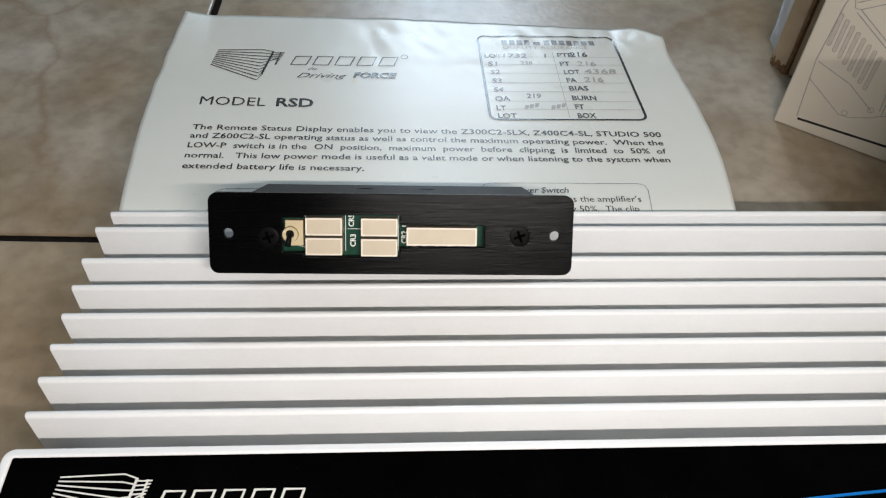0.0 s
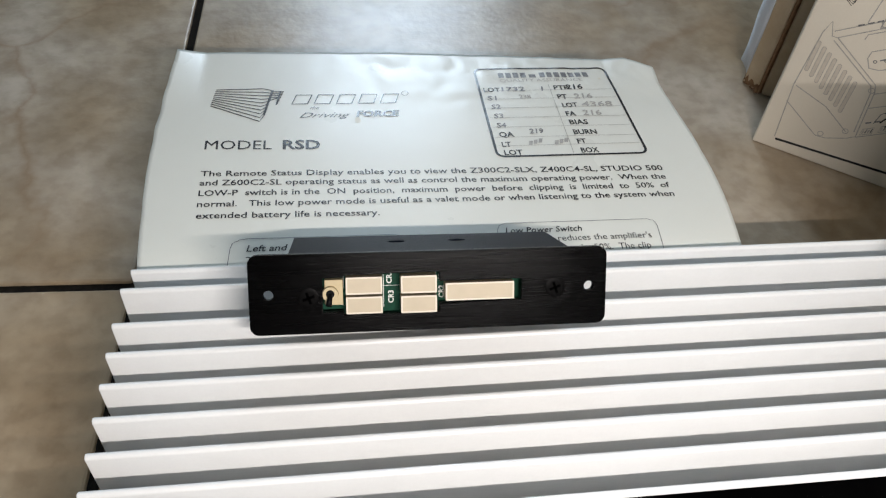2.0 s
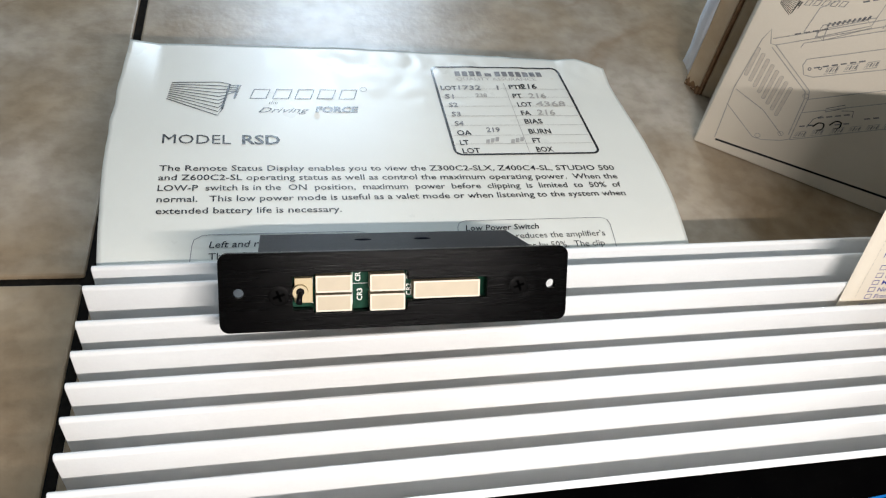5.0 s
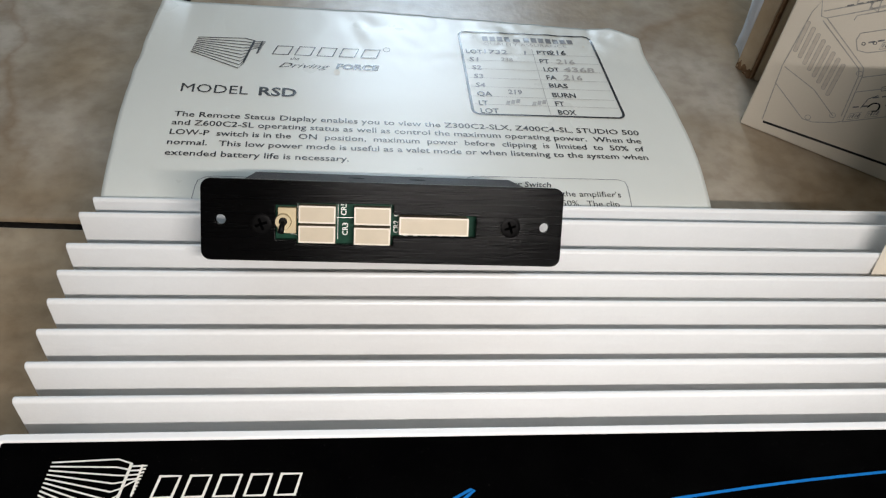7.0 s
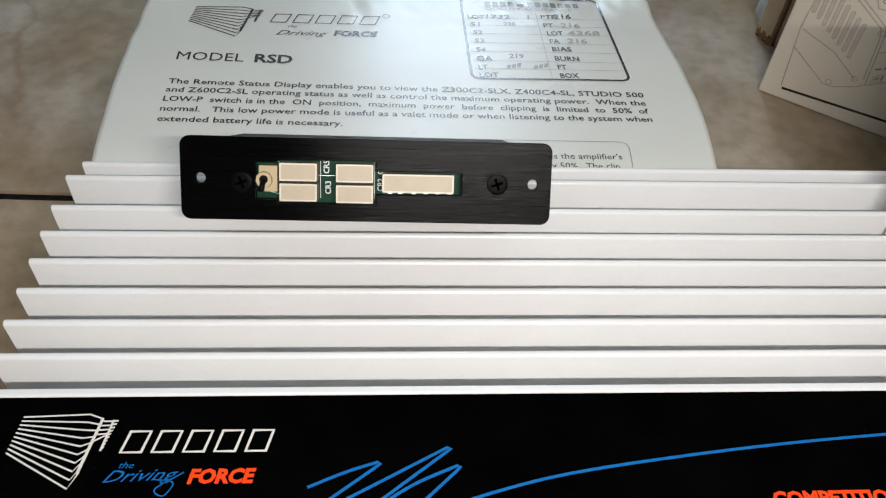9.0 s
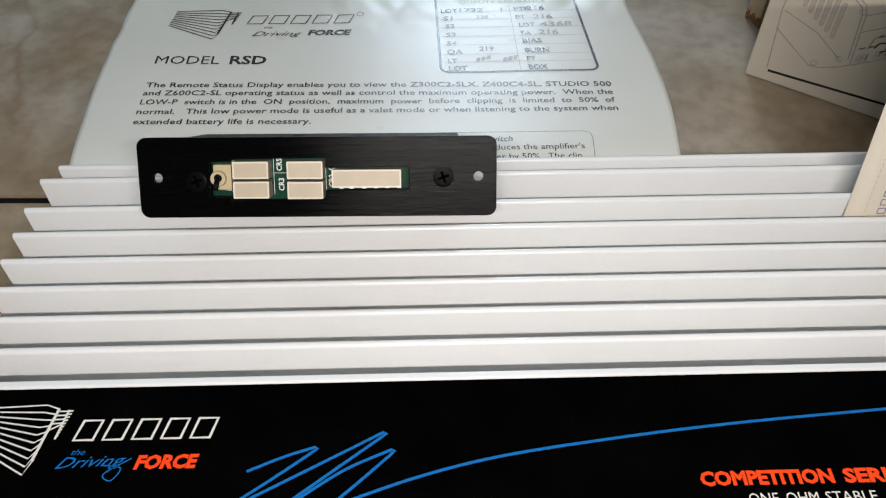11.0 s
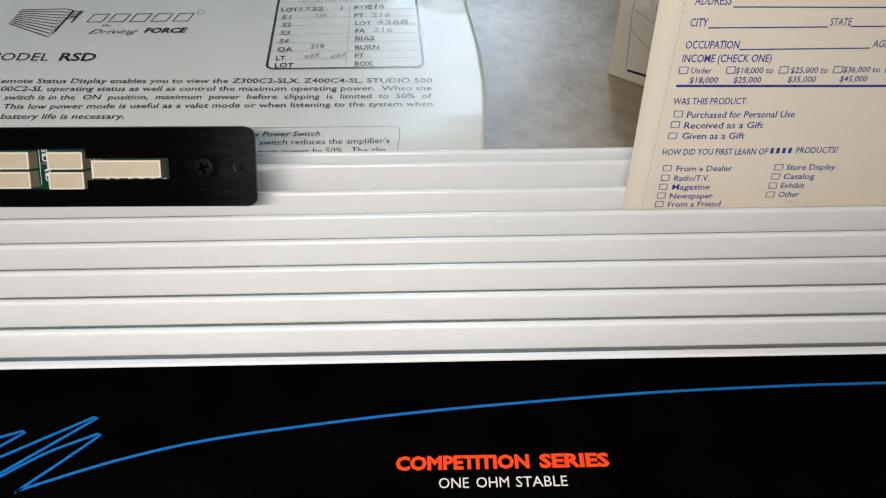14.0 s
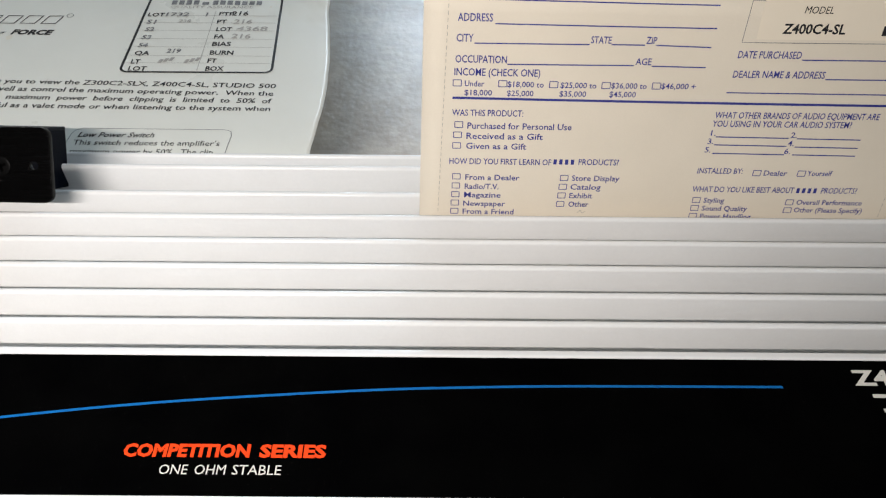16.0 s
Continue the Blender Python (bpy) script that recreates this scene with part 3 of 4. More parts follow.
leaflet = root("instruction_sheet", 1, 25, 13.4, "creased glossy white instruction sheet with black print, behind the amplifier", "paper")
NX, NY = 126, 76
verts, faces = [], []
for j in range(NY + 1):
    for i in range(NX + 1):
        s, t = i / NX, j / NY
        left = -9.20 - 0.33 * math.sin(math.pi * t) + 0.05 * t + 0.10 * noise.noise(Vector((1.3, t * 11, 0))) * t
        right = 11.72 + 0.36 * math.sin(math.pi * min(1, t * 1.1)) - 0.22 * t + 0.03 * noise.noise(Vector((3.3, t * 9, 0)))
        topedge = 31.35 + 0.25 * math.sin(s * 3.0) - 0.85 * s - (0.08 * max(0, 0.10 - s) / 0.10)
        x = left + (right - left) * s
        topedge = min(topedge, 30.7 - 0.78 * (x - 10.3)) if x > 10.3 else topedge
        y = 19.05 + (topedge - 19.05) * t
        verts.append((x, y, sheet_z(x, y)))
for j in range(NY):
    for i in range(NX):
        a = j * (NX + 1) + i
        faces.append((a, a + 1, a + NX + 2, a + NX + 1))
# the fold that drops behind the last fin
k = len(verts)
for d in (0.6, 1.6, 3.0):
    verts += [(verts[i][0], 19.05 - 0.04 * d ** 0.5, verts[i][2] - d) for i in range(NX + 1)]
for r in range(3):
    for i in range(NX):
        a = (k + (r - 1) * (NX + 1) + i) if r else i
        c = k + r * (NX + 1) + i
        faces.append((a, a + 1, c + 1, c))
sheet = part("sheet", (verts, faces), PAPER, leaflet, smooth=True)
thick = sheet.modifiers.new("thickness", "SOLIDIFY")
thick.thickness, thick.offset = 0.00012, -1
fin_emblem(-7.55, 26.57, -4.68, 28.70, 0.07, INK, leaflet, on_sheet)
wordmark(-4.40, 27.62, 0.05, 0.66, 0.2, 0.3, 0.065, INK, leaflet, on_sheet)
strokes([circle(0.27, 28.28, 0.14, n=16)], 0.02, INK, leaflet, on_sheet, closed=True)
text("the", -3.66, 27.30, -3.22, 0.18, INK, leaflet, on_sheet, lean=0.4)
text("Driving", -4.05, 26.76, -1.95, 0.32, INK, leaflet, on_sheet, lean=0.7)
text("FORCE", -1.80, 26.80, -0.04, 0.34, INK, leaflet, on_sheet, lean=0.2, bold=0.045)
text("MODEL", -7.56, 24.94, -5.08, 0.51, INK, leaflet, on_sheet, y1=24.88)
text("RSD", -4.67, 24.88, -3.25, 0.51, INK, leaflet, on_sheet, y1=24.85, bold=0.026)
for body, x0, y0, x1, y1 in (
        ("The Remote Status Display enables you to view the Z300C2-SLX, Z400C4-SL, STUDIO 500", -7.57, 23.45, 9.98, 23.21),
        ("and Z600C2-SL operating status as well as control the maximum operating power.  When the", -7.57, 22.96, 9.95, 22.72),
        ("LOW-P  switch is in the  ON  position,  maximum  power  before  clipping  is  limited  to  50%  of", -7.56, 22.42, 9.95, 22.24),
        ("normal.   This low power mode is useful as a valet mode or when listening to the system when", -7.56, 21.86, 9.98, 21.76),
        ("extended battery life is necessary.", -7.55, 21.29, -1.2, 21.21)):
    text(body, x0, y0, x1, 0.285, INK, leaflet, on_sheet, y1=y1, bold=0.011)
strokes([[(-6.35, 19.1)] + [(-6.3, 19.8), (-6.24, 20.05), (-6.0, 20.22), (-5.7, 20.26), (-0.75, 20.24), (-0.48, 20.16), (-0.36, 19.95), (-0.32, 19.1)]], 0.025, INK_GREY, leaflet, on_sheet, step=0.4)
strokes([[(2.8, 19.1), (2.9, 20.3), (3.0, 20.52), (3.26, 20.62), (8.5, 20.6), (8.74, 20.5), (8.8, 20.25), (8.72, 19.1)]], 0.025, INK_GREY, leaflet, on_sheet, step=0.4)
text("Left and right clip indicators", -5.76, 19.68, -1.05, 0.27, INK, leaflet, on_sheet, lean=0.2, bold=0.01)
text("These lamps indicate when", -5.76, 19.18, -1.3, 0.27, INK, leaflet, on_sheet)
text("Low Power Switch", 3.17, 20.12, 6.0, 0.27, INK, leaflet, on_sheet, lean=0.2, bold=0.01)
text("This switch reduces the amplifier's", 3.12, 19.68, 8.45, 0.27, INK, leaflet, on_sheet)
text("maximum power by 50%.  The clip", 3.14, 19.22, 8.3, 0.27, INK, leaflet, on_sheet)
# stamped inspection table
SX = lambda u, v: 3.42 + 0.13 * (1 - v) + u * (5.88 + 0.23 * (1 - v))
SY = lambda u, v: 24.2 + v * 5.75 + 0.05 * u
on_stamp = lambda u, v: on_sheet(SX(u, v), SY(u, v))
frame_loop = [((x), (y)) for x, y in rounded(0, 1, 0, 1, 0.05, 4)]
strokes([frame_loop], 0.017, INK, leaflet, on_stamp, "stamp_frame", closed=True, step=0.06)
strokes([[(0.02, v), (0.98, v)] for v in (0.11, 0.20, 0.31, 0.415, 0.525, 0.63, 0.73)] + [[(0.505, 0.02), (0.52, 0.80)]], 0.004, INK_FAINT, leaflet, on_stamp, "stamp_rule", step=0.06)
bars([(0.17 + 0.055 * k, 0.21 + 0.055 * k, 0.885, 0.945) for k in range(4)] + [(0.40, 0.45, 0.885, 0.925)] + [(0.48 + 0.055 * k, 0.52 + 0.055 * k, 0.885, 0.945) for k in range(7)], INK_GREY, leaflet, on_stamp, "stamp_maker_bar")
text("QUALITY ASSURANCE", 0.17, 0.835, 0.79, 0.035, INK_FAINT, leaflet, on_stamp)
for body, u0, v0, u1, cap, mat in (
        ("LOT", 0.03, 0.715, 0.15, 0.05, INK_GREY), ("1732    1", 0.16, 0.72, 0.47, 0.05, INK_GREY), ("S1", 0.04, 0.615, 0.11, 0.05, INK_GREY), ("238", 0.27, 0.63, 0.36, 0.045, INK_FAINT),
        ("S2", 0.05, 0.515, 0.12, 0.05, INK_GREY), ("S3", 0.05, 0.41, 0.12, 0.05, INK_GREY), ("S4", 0.05, 0.305, 0.12, 0.05, INK_GREY),
        ("QA", 0.05, 0.205, 0.15, 0.05, INK_GREY), ("219", 0.26, 0.235, 0.36, 0.05, INK_GREY), ("LT", 0.05, 0.10, 0.11, 0.05, INK_GREY), ("LOT", 0.05, 0.015, 0.17, 0.05, INK_GREY),
        ("PTP", 0.55, 0.73, 0.66, 0.05, INK_GREY), ("216", 0.64, 0.735, 0.77, 0.055, INK), ("PT", 0.55, 0.62, 0.62, 0.05, INK_GREY), ("216", 0.67, 0.62, 0.81, 0.055, INK_FAINT),
        ("LOT", 0.56, 0.52, 0.67, 0.05, INK_GREY), ("4368", 0.70, 0.525, 0.93, 0.055, INK_FAINT), ("FA", 0.56, 0.42, 0.63, 0.05, INK_GREY), ("216", 0.68, 0.425, 0.82, 0.055, INK_FAINT),
        ("BIAS", 0.56, 0.325, 0.69, 0.05, INK_GREY), ("BURN", 0.56, 0.215, 0.72, 0.05, INK_GREY), ("FT", 0.56, 0.115, 0.62, 0.05, INK_GREY), ("BOX", 0.56, 0.02, 0.68, 0.05, INK_GREY)):
    text(body, u0, v0, u1, cap, INK if body.isalpha() else mat, leaflet, on_stamp, lean=0.0 if body.isalpha() else 0.1, bold=0.02)
for cu, cv in ((0.275, 0.135), (0.45, 0.135)):
    bars([(cu - 0.05 + 0.035 * i, cu - 0.025 + 0.035 * i, cv - 0.025 + 0.012 * i, cv + 0.02 + 0.012 * i, 0.3) for i in range(3)], INK_FAINT, leaflet, on_stamp, "stamp_ink_mark")
for x, y, r in ((-1.75, 26.55, 0.13), (5.62, 21.98, 0.05), (8.9, 29.2, 0.05)):
    part("stain", ([on_sheet(*p) for p in circle(x, y, r, r * 1.4, 10)], [tuple(range(10))]), STAIN, leaflet, "pale brown stain")
# what carries the sheet: an unseen carton with tape, added as a prop
prop = root("unseen_sheet_prop", 1, 24, FLOOR, "unseen brown carton, added as a prop under the instruction sheet", "box")
part("carton_body", box(-6.2, 8.2, 20.3, 28.2, FLOOR, 13.18, 0.1), CARTON, prop)
part("tape", box(-6.22, 8.22, 23.6, 25.4, 13.18, 13.2), PLASTIC_FILM, prop, "strip of clear parcel tape")


# ---- registration card ----
card = root("registration_card", 23, 15.6, 12.9, "cream registration card with violet-blue print, slotted upright between white fins", "card")
CK, CY = 0.2345, 15.74
CL = math.hypot(1, CK)
TWIST = radians(-0.35)


def on_card(x, s, lift=0.012):
    dx = x - 16.0
    x, s = 16.0 + dx * math.cos(TWIST) - s * math.sin(TWIST), s * math.cos(TWIST) + dx * math.sin(TWIST)
    z = 14.10 + s / CL
    bow = 0.06 * math.sin((x - 16) / 15.5 * math.pi) * max(0, s) / 7
    return (x, CY + CK * (z - 14.10) - lift - bow, z + lift * CK)


verts, faces = [], []
for j in range(15):
    for i in range(25):
        s, x = -1.2 + 8.25 * j / 14, 15.83 + 0.012 * j + (15.7 * i / 24)
        verts.append(on_card(x, s, 0))
for j in range(14):
    for i in range(24):
        a = j * 25 + i
        faces.append((a, a + 1, a + 26, a + 25))
stock = part("card_stock", (verts, faces), CARD, card, smooth=True)
thick = stock.modifiers.new("thickness", "SOLIDIFY")
thick.thickness, thick.offset = 0.00012, 0
strokes([[(16.45 + 0.035 * s, s + 0.2 * 0), (16.45 + 0.035 * (s + 0.12), s + 0.12)] for s in [0.2 * i for i in range(36)]], 0.015, INK_FAINT, card, on_card, "margin_dash")
strokes([[(30.72 + 0.015 * s, s), (30.72 + 0.015 * (s + 0.12), s + 0.12)] for s in [0.2 * i for i in range(36)]], 0.015, INK_FAINT, card, on_card, "margin_dash")
for body, x0, s0, x1, cap in (
        ("ADDRESS", 16.94, 6.24, 17.92, 0.22), ("CITY", 16.92, 5.65, 17.40, 0.22), ("STATE", 20.72, 5.67, 21.30, 0.20), ("ZIP", 22.28, 5.68, 22.58, 0.20),
        ("OCCUPATION", 16.90, 5.03, 18.38, 0.22), ("AGE", 22.07, 5.05, 22.53, 0.20), ("INCOME (CHECK ONE)", 16.88, 4.64, 19.37, 0.22),
        ("Under", 17.19, 4.31, 17.76, 0.17), ("$18,000 to", 18.44, 4.31, 19.50, 0.17), ("$25,000 to", 19.99, 4.31, 21.04, 0.17), ("$36,000 to", 21.47, 4.32, 22.51, 0.17), ("$46,000 +", 22.93, 4.33, 23.94, 0.17),
        ("$18,000", 17.19, 4.03, 18.0, 0.17), ("$25,000", 18.44, 4.03, 19.22, 0.17), ("$35,000", 19.98, 4.04, 20.77, 0.17), ("$45,000", 21.45, 4.05, 22.23, 0.17),
        ("WAS THIS PRODUCT:", 16.84, 3.37, 18.97, 0.2), ("Purchased for Personal Use", 17.31, 2.95, 20.46, 0.2), ("Received as a Gift", 17.29, 2.61, 19.62, 0.2), ("Given as a Gift", 17.29, 2.27, 19.14, 0.2),
        ("HOW DID YOU FIRST LEARN OF", 16.79, 1.74, 19.95, 0.2), ("PRODUCTS?", 20.80, 1.77, 22.05, 0.2),
        ("From a Dealer", 17.30, 1.18, 19.0, 0.19), ("Radio/T.V.", 17.29, 0.85, 18.37, 0.19), ("Magazine", 17.28, 0.54, 18.45, 0.19), ("Newspaper", 17.26, 0.22, 18.61, 0.19), ("From a Friend", 17.25, -0.08, 18.90, 0.19),
        ("WHAT IS THE VALUE OF", 16.78, -0.50, 19.6, 0.2), ("Store Display", 20.65, 1.20, 22.15, 0.19), ("Catalog", 20.64, 0.88, 21.60, 0.19), ("Exhibit", 20.64, 0.56, 21.37, 0.19), ("Other", 20.64, 0.24, 21.29, 0.19),
        ("DATE PURCHASED", 24.96, 5.30, 26.78, 0.21), ("DEALER NAME & ADDRESS", 24.95, 4.71, 27.62, 0.21),
        ("WHAT OTHER BRANDS OF AUDIO EQUIPMENT ARE", 24.70, 3.42, 29.64, 0.2), ("YOU USING IN YOUR CAR AUDIO SYSTEM?", 24.68, 3.14, 28.88, 0.2),
        ("1.", 24.70, 2.84, 24.85, 0.18), ("2.", 27.14, 2.80, 27.33, 0.18), ("3.", 24.66, 2.56, 24.83, 0.18), ("4.", 27.12, 2.52, 27.31, 0.18), ("5.", 24.63, 2.27, 24.81, 0.18), ("6.", 27.08, 2.25, 27.27, 0.18),
        ("INSTALLED BY:", 24.55, 1.53, 25.97, 0.19), ("Dealer", 26.64, 1.48, 27.37, 0.18), ("Yourself", 28.0, 1.49, 28.78, 0.18),
        ("WHAT DO YOU LIKE BEST ABOUT", 24.52, 0.86, 27.75, 0.2), ("PRODUCTS?", 28.62, 0.86, 29.75, 0.2),
        ("Styling", 24.96, 0.46, 25.62, 0.18), ("Sound Quality", 24.96, 0.16, 26.42, 0.18), ("Power Handling", 24.96, -0.14, 26.6, 0.18),
        ("Overall Performance", 27.95, 0.43, 30.05, 0.18), ("Other (Please Specify)", 27.94, 0.14, 30.14, 0.18)):
    text(body, x0, s0, x1, cap, INK_BLUE, card, on_card, bold=0.011)
for x0, s0 in ((20.02, 1.77), (27.83, 0.86)):
    bars([(x0 + 0.18 * k, x0 + 0.18 * k + 0.10, s0, s0 + 0.18) for k in range(4)], INK_BLUE, card, on_card, "printed_maker_bar")
strokes([[(17.72, 6.86), (24.15, 6.80)], [(17.99, 6.18), (24.2, 6.15)], [(17.43, 5.61), (20.69, 5.63)], [(21.31, 5.64), (22.26, 5.64)], [(22.58, 5.64), (24.15, 5.60)], [(18.40, 5.0), (22.03, 5.03)],
         [(22.55, 5.02), (24.11, 5.0)], [(26.82, 5.26), (30.2, 5.26)], [(27.66, 4.68), (30.3, 4.68)], [(24.88, 4.24), (30.4, 4.22)]]
        + [[(24.87, s), (27.1, s - 0.02)] for s in (2.80, 2.53, 2.24)] + [[(27.35, s), (29.3, s - 0.02)] for s in (2.77, 2.49, 2.22)], 0.036, INK_BLUE, card, on_card, "printed_rule", step=0.5)
strokes([[(16.84, 3.94), (30.6, 3.87)]], 0.075, INK_BLUE, card, on_card, "printed_heavy_rule", step=0.5)
boxes = [(16.85, 4.31), (18.18, 4.31), (19.67, 4.31), (21.20, 4.31), (22.67, 4.32), (16.93, 2.98), (16.90, 2.64), (16.88, 2.28), (16.90, 1.20), (16.89, 0.87), (16.88, 0.55), (16.87, 0.24), (16.86, -0.07),
         (20.29, 1.20), (20.28, 0.88), (20.27, 0.56), (20.26, 0.24), (26.30, 1.47), (27.70, 1.47), (24.60, 0.46), (24.60, 0.16), (24.6, -0.14), (27.60, 0.42), (27.61, 0.12)]
strokes([rounded(x, x + 0.24, s, s + 0.19, 0.005, 1) for x, s in boxes], 0.024, INK_BLUE, card, on_card, "printed_tick_box", closed=True)
strokes([[(30.5, 5.76), (24.98, 5.76), (25.02, 6.95), (30.5, 6.95)]], 0.02, INK_GREY, card, on_card, "printed_frame", step=0.5)
grid = [(25.36 + 4.84 * i / 8, 5.86 + 1.19 * j) for j in (0, 1) for i in range(9)]
part("sticker", ([on_card(x, s, 0.018) for x, s in grid], [(i, i + 1, i + 10, i + 9) for i in range(8)]), LABEL, card, "cream model sticker")
on_sticker = lambda x, s: on_card(x, s, 0.03)
text("MODEL", 26.51, 6.61, 27.33, 0.2, INK, card, on_sticker, lean=0.1)
text("Z400C4-SL", 26.04, 6.04, 27.80, 0.27, INK, card, on_sticker, bold=0.025)
bars([(28.85, 29.1, 6.0, 6.28), (29.2, 29.45, 6.0, 6.28), (29.55, 29.8, 6.0, 6.28)], INK, card, on_sticker, "serial_bar")
strokes([smooth_path([(20.95, 0.02), (21.05, 0.10), (21.12, 0.0), (21.2, 0.08)]), smooth_path([(20.9, 0.35), (21.0, 0.42), (21.05, 0.3), (21.2, 0.38)])], 0.02, INK_FAINT, card, on_card, "pencil_mark")


# ---- cartons ----
P0, PD = Vector((18.72, 30.85, FLOOR)), Vector((0.8154, -0.5789, 0))
PN = Vector((-0.5789, -0.8154, 0))
CF = Matrix.Translation(P0) @ Matrix((PD, -PN, Vector((0, 0, 1)))).transposed().to_4x4()
printed = root("printed_carton", 26, 33, FLOOR, "cream carton printed with a grey line drawing, standing on tiles", "box")
part("carton_body", box(-0.05, 24, 0, 9.0, 0.04, 22, 0.08, frame_=CF), CARTON_WHITE, printed)
face = lambda d, h: tuple(CF @ Vector((d, -0.012, h + 0.15)))
strokes([[(0.95, 0.49), (10.8, 0.97), (20, 1.4)]], 0.13, INK, printed, face, "black_print_bar")
strokes([[(0.87, 0.6), (0.62, 3.68), (0.78, 6.6), (0.96, 7.22), (1.22, 6.54), (1.46, 6.55), (3.85, 4.95), (3.98, 4.6), (4.22, 2.1), (3.9, 1.85), (3.03, 1.47), (2.55, 1.44), (0.65, 2.74)],
         [(0.74, 3.67), (2.4, 3.1), (3.74, 2.16)], [(1.36, 6.38), (3.7, 4.83), (3.84, 4.5), (4.06, 2.3)], [(4.22, 2.05), (8.7, 5.1), (14, 8.7)], [(4.0, 4.5), (9.0, 7.7), (14, 10.9)], [(4.05, 3.7), (9.0, 6.9)],
         [(1.46, 6.55), (6.5, 9.9), (9, 11.5)], [(1.22, 6.8), (6.4, 10.2)], [(2.52, 6.85), (2.55, 7.1), (6.46, 9.6)],
         [(3.02, 6.4), (3.0, 6.05), (3.25, 5.62), (3.68, 5.67), (7.26, 7.82), (11, 10.1)], [(3.02, 6.4), (7.0, 8.9), (11, 11.4)],
         [(2.3, 7.6), (2.42, 8.9), (3.1, 9.6), (4.8, 10.4), (4.73, 8.89), (2.87, 7.53)], [(2.87, 7.53), (2.9, 8.2), (4.75, 9.3)], [(0.9, 9.3), (3.2, 10.6), (6, 12.3)],
         [(5.6, 10.9), (5.2, 8.95), (5.9, 9.0), (6.6, 10.6)]], 0.05, INK_FAINT, printed, face, "line_drawing", step=1.0)
for i in range(8):
    d = 0.84 + 2.2 * i / 7
    top_, low = 6.15 - 1.35 * i / 7, 4.55 - 1.5 * i / 7
    loop = rounded(d - 0.085, d + 0.085, low, top_, 0.08, 3)
    part("printed_slot", ([face(*p) for p in loop], [tuple(range(len(loop)))]), INK_PALE, printed)
    strokes([loop], 0.025, INK_FAINT, printed, lambda d_, h_: tuple(Vector(face(d_, h_)) + PN * 0.004), "printed_slot_edge", closed=True)
bars([(3.05 + 0.17 * i, 3.14 + 0.17 * i, 8.2 + 0.11 * i, 8.42 + 0.11 * i, 0.2) for i in range(9)], INK_GREY, printed, face, "printed_comb")
RISE = 0.64
for d, h, w in ((3.5, 6.12, 1.9), (4.3, 2.95, 0.7), (4.85, 3.75, 1.2), (5.7, 3.72, 0.55), (6.7, 4.55, 0.8), (8.2, 5.75, 0.7), (2.0, 7.35, 1.2), (3.9, 9.75, 1.0), (9.6, 6.9, 0.8), (6.2, 8.2, 0.9)):
    for k in range(max(1, round(w / 0.32))):
        a = d + 0.32 * k
        strokes([[(a, h + (a - d) * RISE), (a + 0.22, h + (a + 0.22 - d) * RISE)]], 0.075, INK_GREY, printed, face, "printed_caption_bar")


def socket(d, h):
    """A small drawn connector: a leaning frame filled with short upright marks."""
    strokes([[(d - 0.22, h - 0.16), (d + 0.22, h - 0.16 + 0.44 * RISE), (d + 0.2, h + 0.2 + 0.44 * RISE), (d - 0.2, h + 0.2)]], 0.04, INK_FAINT, printed, face, "printed_socket", closed=True)
    for k in range(4):
        x = d - 0.15 + 0.1 * k
        y = h - 0.08 + (0.07 + 0.1 * k) * RISE
        strokes([[(x, y), (x + 0.02, y + 0.2 + 0.04 * (k % 2))]], 0.05, INK_GREY if k % 2 else INK_FAINT, printed, face, "printed_mark")


for d, h in ((4.55, 2.4), (5.2, 2.85), (5.95, 3.3), (6.6, 3.72), (7.25, 4.12), (7.85, 4.5), (9.0, 5.2), (9.8, 5.75), (4.25, 6.15), (4.95, 6.6), (5.65, 7.05), (6.4, 7.55), (7.1, 8.0), (7.9, 8.5)):
    socket(d, h)
strokes([smooth_path([(4.85, 3.2), (5.0, 3.5), (5.25, 3.55), (5.3, 3.25), (5.1, 3.1)]), smooth_path([(5.5, 3.6), (5.65, 3.9), (5.9, 3.95), (5.95, 3.65), (5.75, 3.5)])], 0.07, INK, printed, face, "printed_cable")
strokes([circle(d, h, 0.07, n=8) for d, h in ((3.35, 6.0), (3.75, 6.2))], 0.04, INK_GREY, printed, face, "printed_dot", closed=True)
strokes([circle(d, h, 0.13, n=14) for d, h in ((3.83, 4.62), (3.7, 2.2), (2.75, 1.62))], 0.035, INK_FAINT, printed, face, "printed_dot", closed=True)
strokes([circle(8.33, 5.87, r, r * 1.3, 18) for r in (0.14, 0.24, 0.34)], 0.04, INK_GREY, printed, face, "printed_knob", closed=True)
strokes([[(2.82, 7.8), (3.12, 8.14), (4.47, 9.07), (4.79, 8.82), (3.23, 7.52), (2.91, 7.64), (2.82, 7.8)], [(3.12, 8.14), (3.23, 7.52)]], 0.045, INK_FAINT, printed, face, "line_drawing")
strokes([[(4.62, 3.05), (4.7, 3.62), (5.0, 3.95)], [(5.62, 4.55), (6.1, 4.75), (6.2, 4.4)], [(5.02, 4.2), (5.7, 4.75), (5.62, 4.9), (4.95, 4.38), (5.02, 4.2)]], 0.04, INK_GREY, printed, face, "line_drawing")
fin_emblem(0.76, 8.12, 1.66, 8.95, 0.035, INK, printed, face)
wordmark(1.72, 8.75, 3.4, 0.3, 0.09, 0.3, 0.04, INK_GREY, printed, lambda d, h: face(d, h + (d - 1.7) * 0.32))

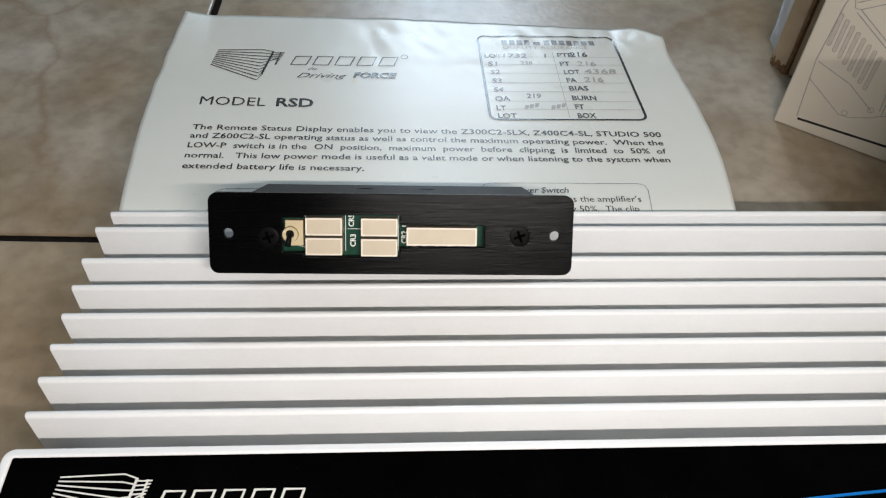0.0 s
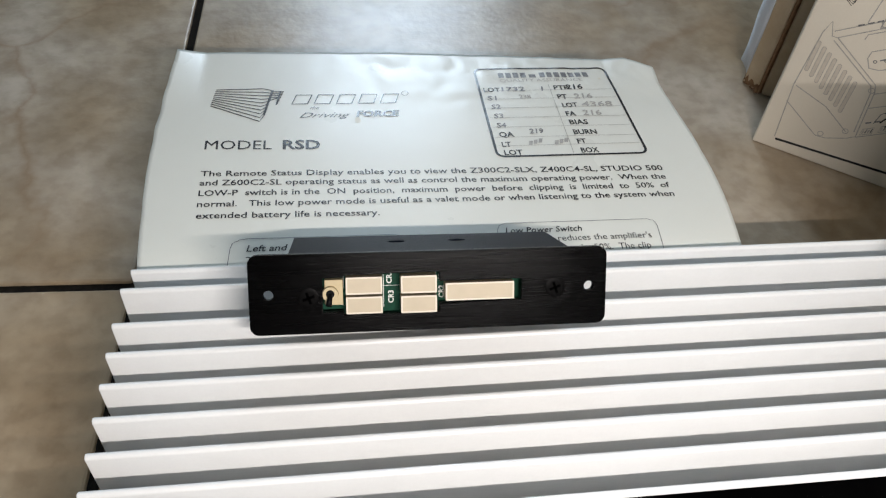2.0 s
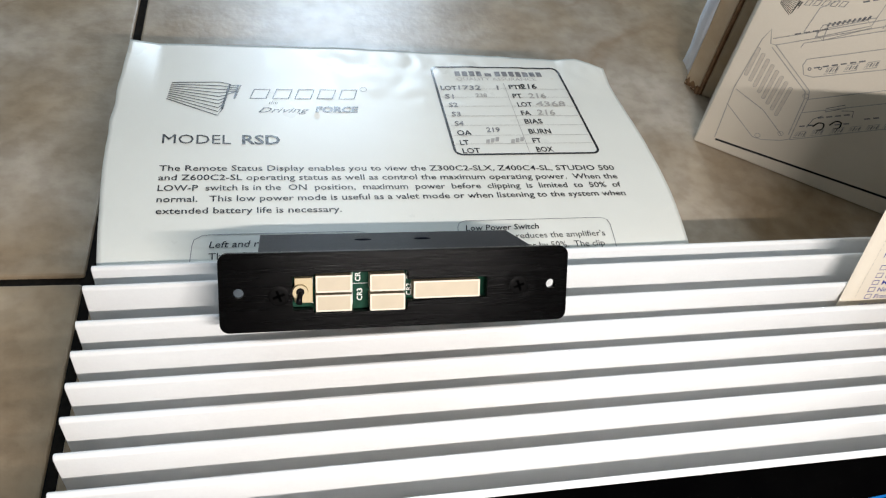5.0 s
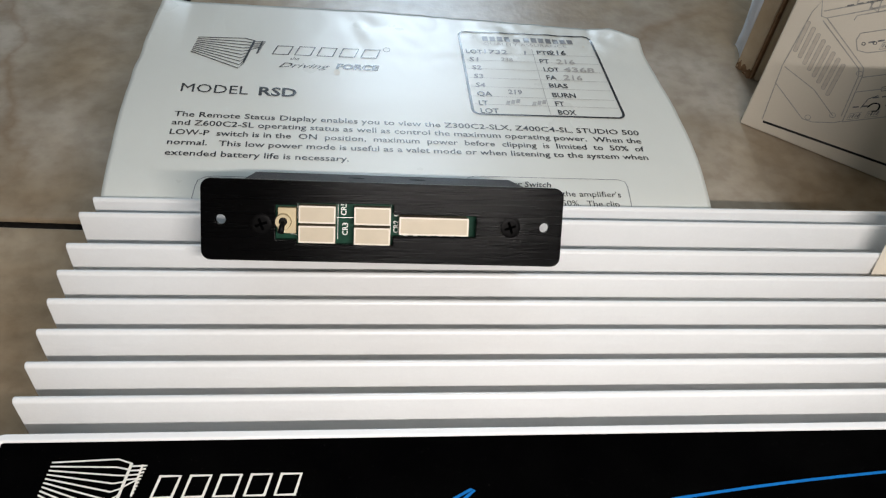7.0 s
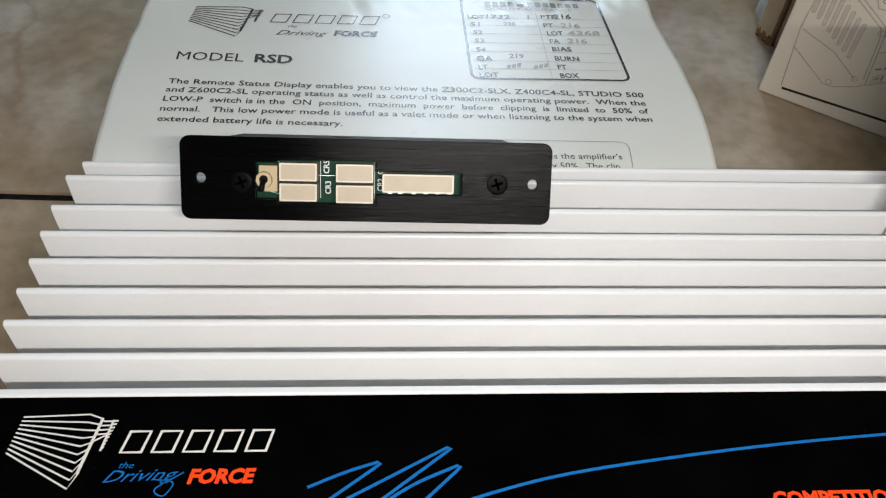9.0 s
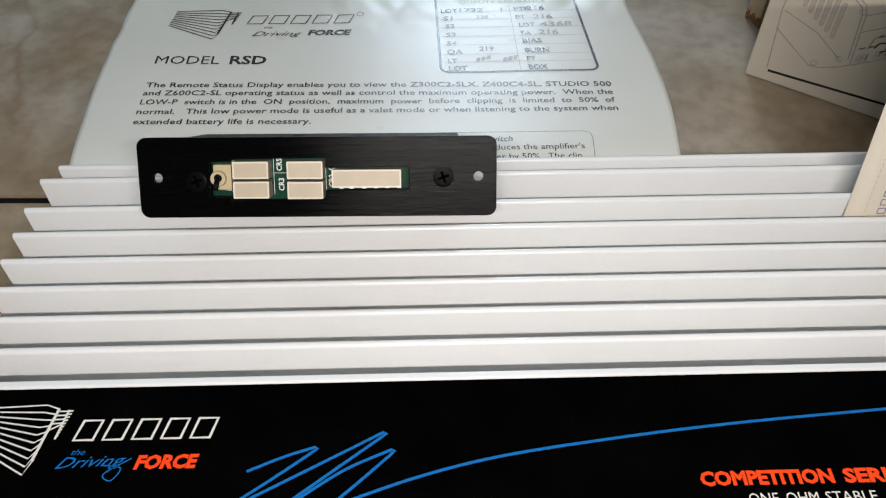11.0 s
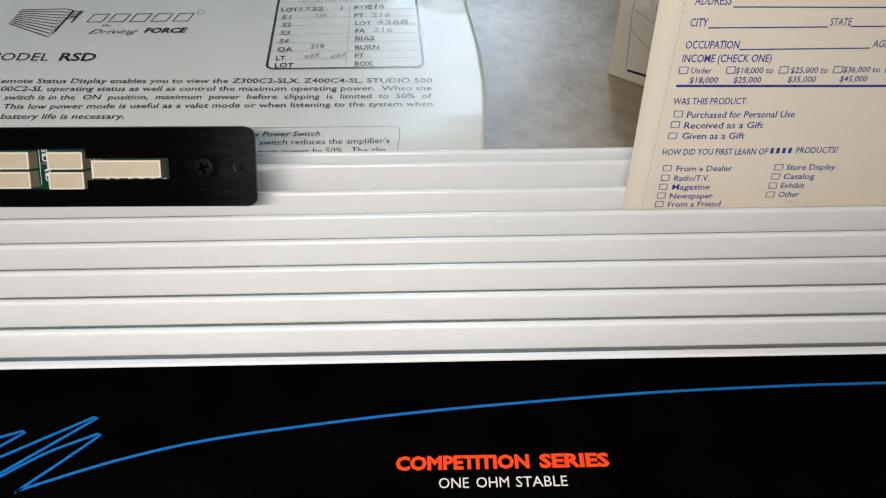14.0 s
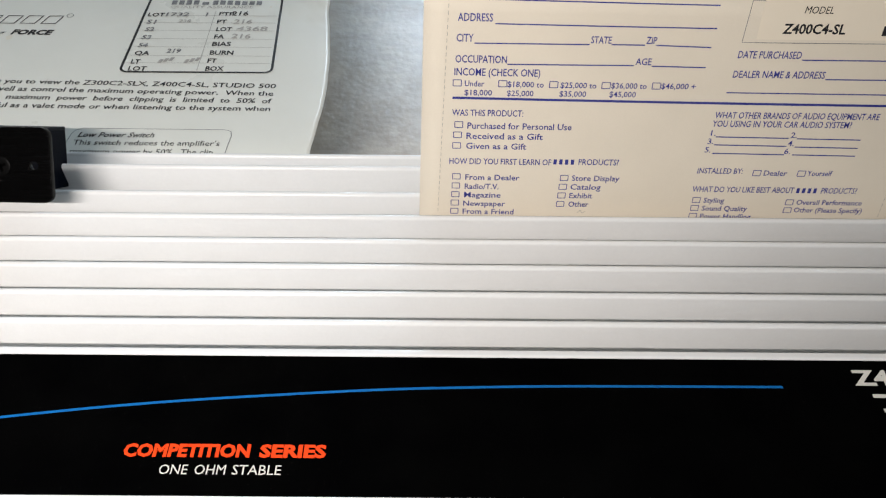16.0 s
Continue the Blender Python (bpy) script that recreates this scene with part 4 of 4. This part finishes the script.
brown = root("brown_carton", 30, 38, FLOOR, "worn brown cardboard carton standing behind the printed one", "box")
BD = Vector((0.86, -0.51, 0)).normalized()
BF = Matrix.Translation((20.75, 34.75, FLOOR)) @ Matrix((BD, Vector((-BD.y, BD.x, 0)), Vector((0, 0, 1)))).transposed().to_4x4()
part("carton_body", box(0.0, 16, 0.0, 7.0, 0.03, 21, 0.12, frame_=BF), CARTON, brown)
SD = Vector((0.35, -0.937, 0)).normalized()
SF = Matrix.Translation((20.15, 35.95, FLOOR)) @ Matrix((SD, Vector((-SD.y, SD.x, 0)), Vector((0, 0, 1)))).transposed().to_4x4()
part("flap", box(0.0, 1.05, 0.0, 0.35, 0.1, 21, 0.06, frame_=SF), CARTON, brown, "folded cardboard flap")
torn = box(-0.04, 1.12, -0.03, 0.4, 0.02, 0.55, 0.12)
bmesh.ops.subdivide_edges(torn, edges=torn.edges[:], cuts=5, use_grid_fill=True)
for v in torn.verts:
    q = v.co * 4.5
    v.co += Vector((noise.noise(q) * 0.10, noise.noise(q + Vector((9, 2, 4))) * 0.10, max(-v.co.z, noise.noise(q * 1.3 + Vector((3, 7, 1))) * 0.34)))
    v.co = SF @ v.co
part("torn_edge", torn, CARTON_WORN, brown, "dark torn lower edge")
part("slot", box(1.07, 1.25, 0.05, 0.5, 0.05, 21, 0.02, frame_=SF), CARTON_WORN, brown, "dark open seam")
film = bmesh.new()
for j in range(22):
    z = 0.6 + j
    wob = 0.12 * math.sin(j * 1.3)
    for i in range(4):
        film.verts.new(SF @ Vector((-0.02 - 0.40 * i + wob * i / 3, 0.05 + 0.22 * i + 0.08 * math.sin(j + i), z)))
film.verts.ensure_lookup_table()
for j in range(21):
    for i in range(3):
        a = j * 4 + i
        film.faces.new([film.verts[q] for q in (a, a + 1, a + 5, a + 4)])
fo = part("film_edge", film, PLASTIC_FILM, brown, "crumpled pale plastic film", True)
thick = fo.modifiers.new("thickness", "SOLIDIFY")
thick.thickness = 0.0002

# ---- small things beyond the amplifier's end ----
GF = Matrix.Translation((-13.0, 13.0, FLOOR)) @ Matrix.Rotation(radians(-52), 4, "Z")
flapthing = root("grey_board", -14, 12, FLOOR, "thin grey cardboard sheet lying on the tiles", "cardboard")
part("board", box(-6, 6, -3.2, 0.02, 0.02, 0.35, 0.05, frame_=GF), GREY_BOARD, flapthing)
strap = root("brown_strap", -14, 11, FLOOR + 0.36, "worn brown leather strap lying on a grey board", "strap")
part("strap", box(-6, 5, -3.0, -0.95, 0.36, 0.75, 0.12, frame_=GF), CARTON_WORN, strap)


# ---- floor tiles ----
TF = Matrix.Translation((-10.82, 22.9, FLOOR)) @ Matrix.Rotation(radians(-1.5), 4, "Z")
SIZE, JOINT = 60.0, 0.42
tile_bm = box(JOINT / 2, SIZE - JOINT / 2, JOINT / 2, SIZE - JOINT / 2, -0.9, 0.0, 0.12)
for v in tile_bm.verts:
    v.co = v.co * CM
tile_mesh = bpy.data.meshes.new("tile")
bmesh.ops.recalc_face_normals(tile_bm, faces=tile_bm.faces)
tile_bm.to_mesh(tile_mesh)
tile_bm.free()
tile_mesh.materials.append(TILE)
for i in range(-4, 4):
    for j in range(-5, 5):
        tile = new("tile", tile_mesh)
        m = TF @ Matrix.Translation((i * SIZE, j * SIZE, 0))
        m.translation = at(*m.translation)
        tile.matrix_world = m
        tile.parent = floor
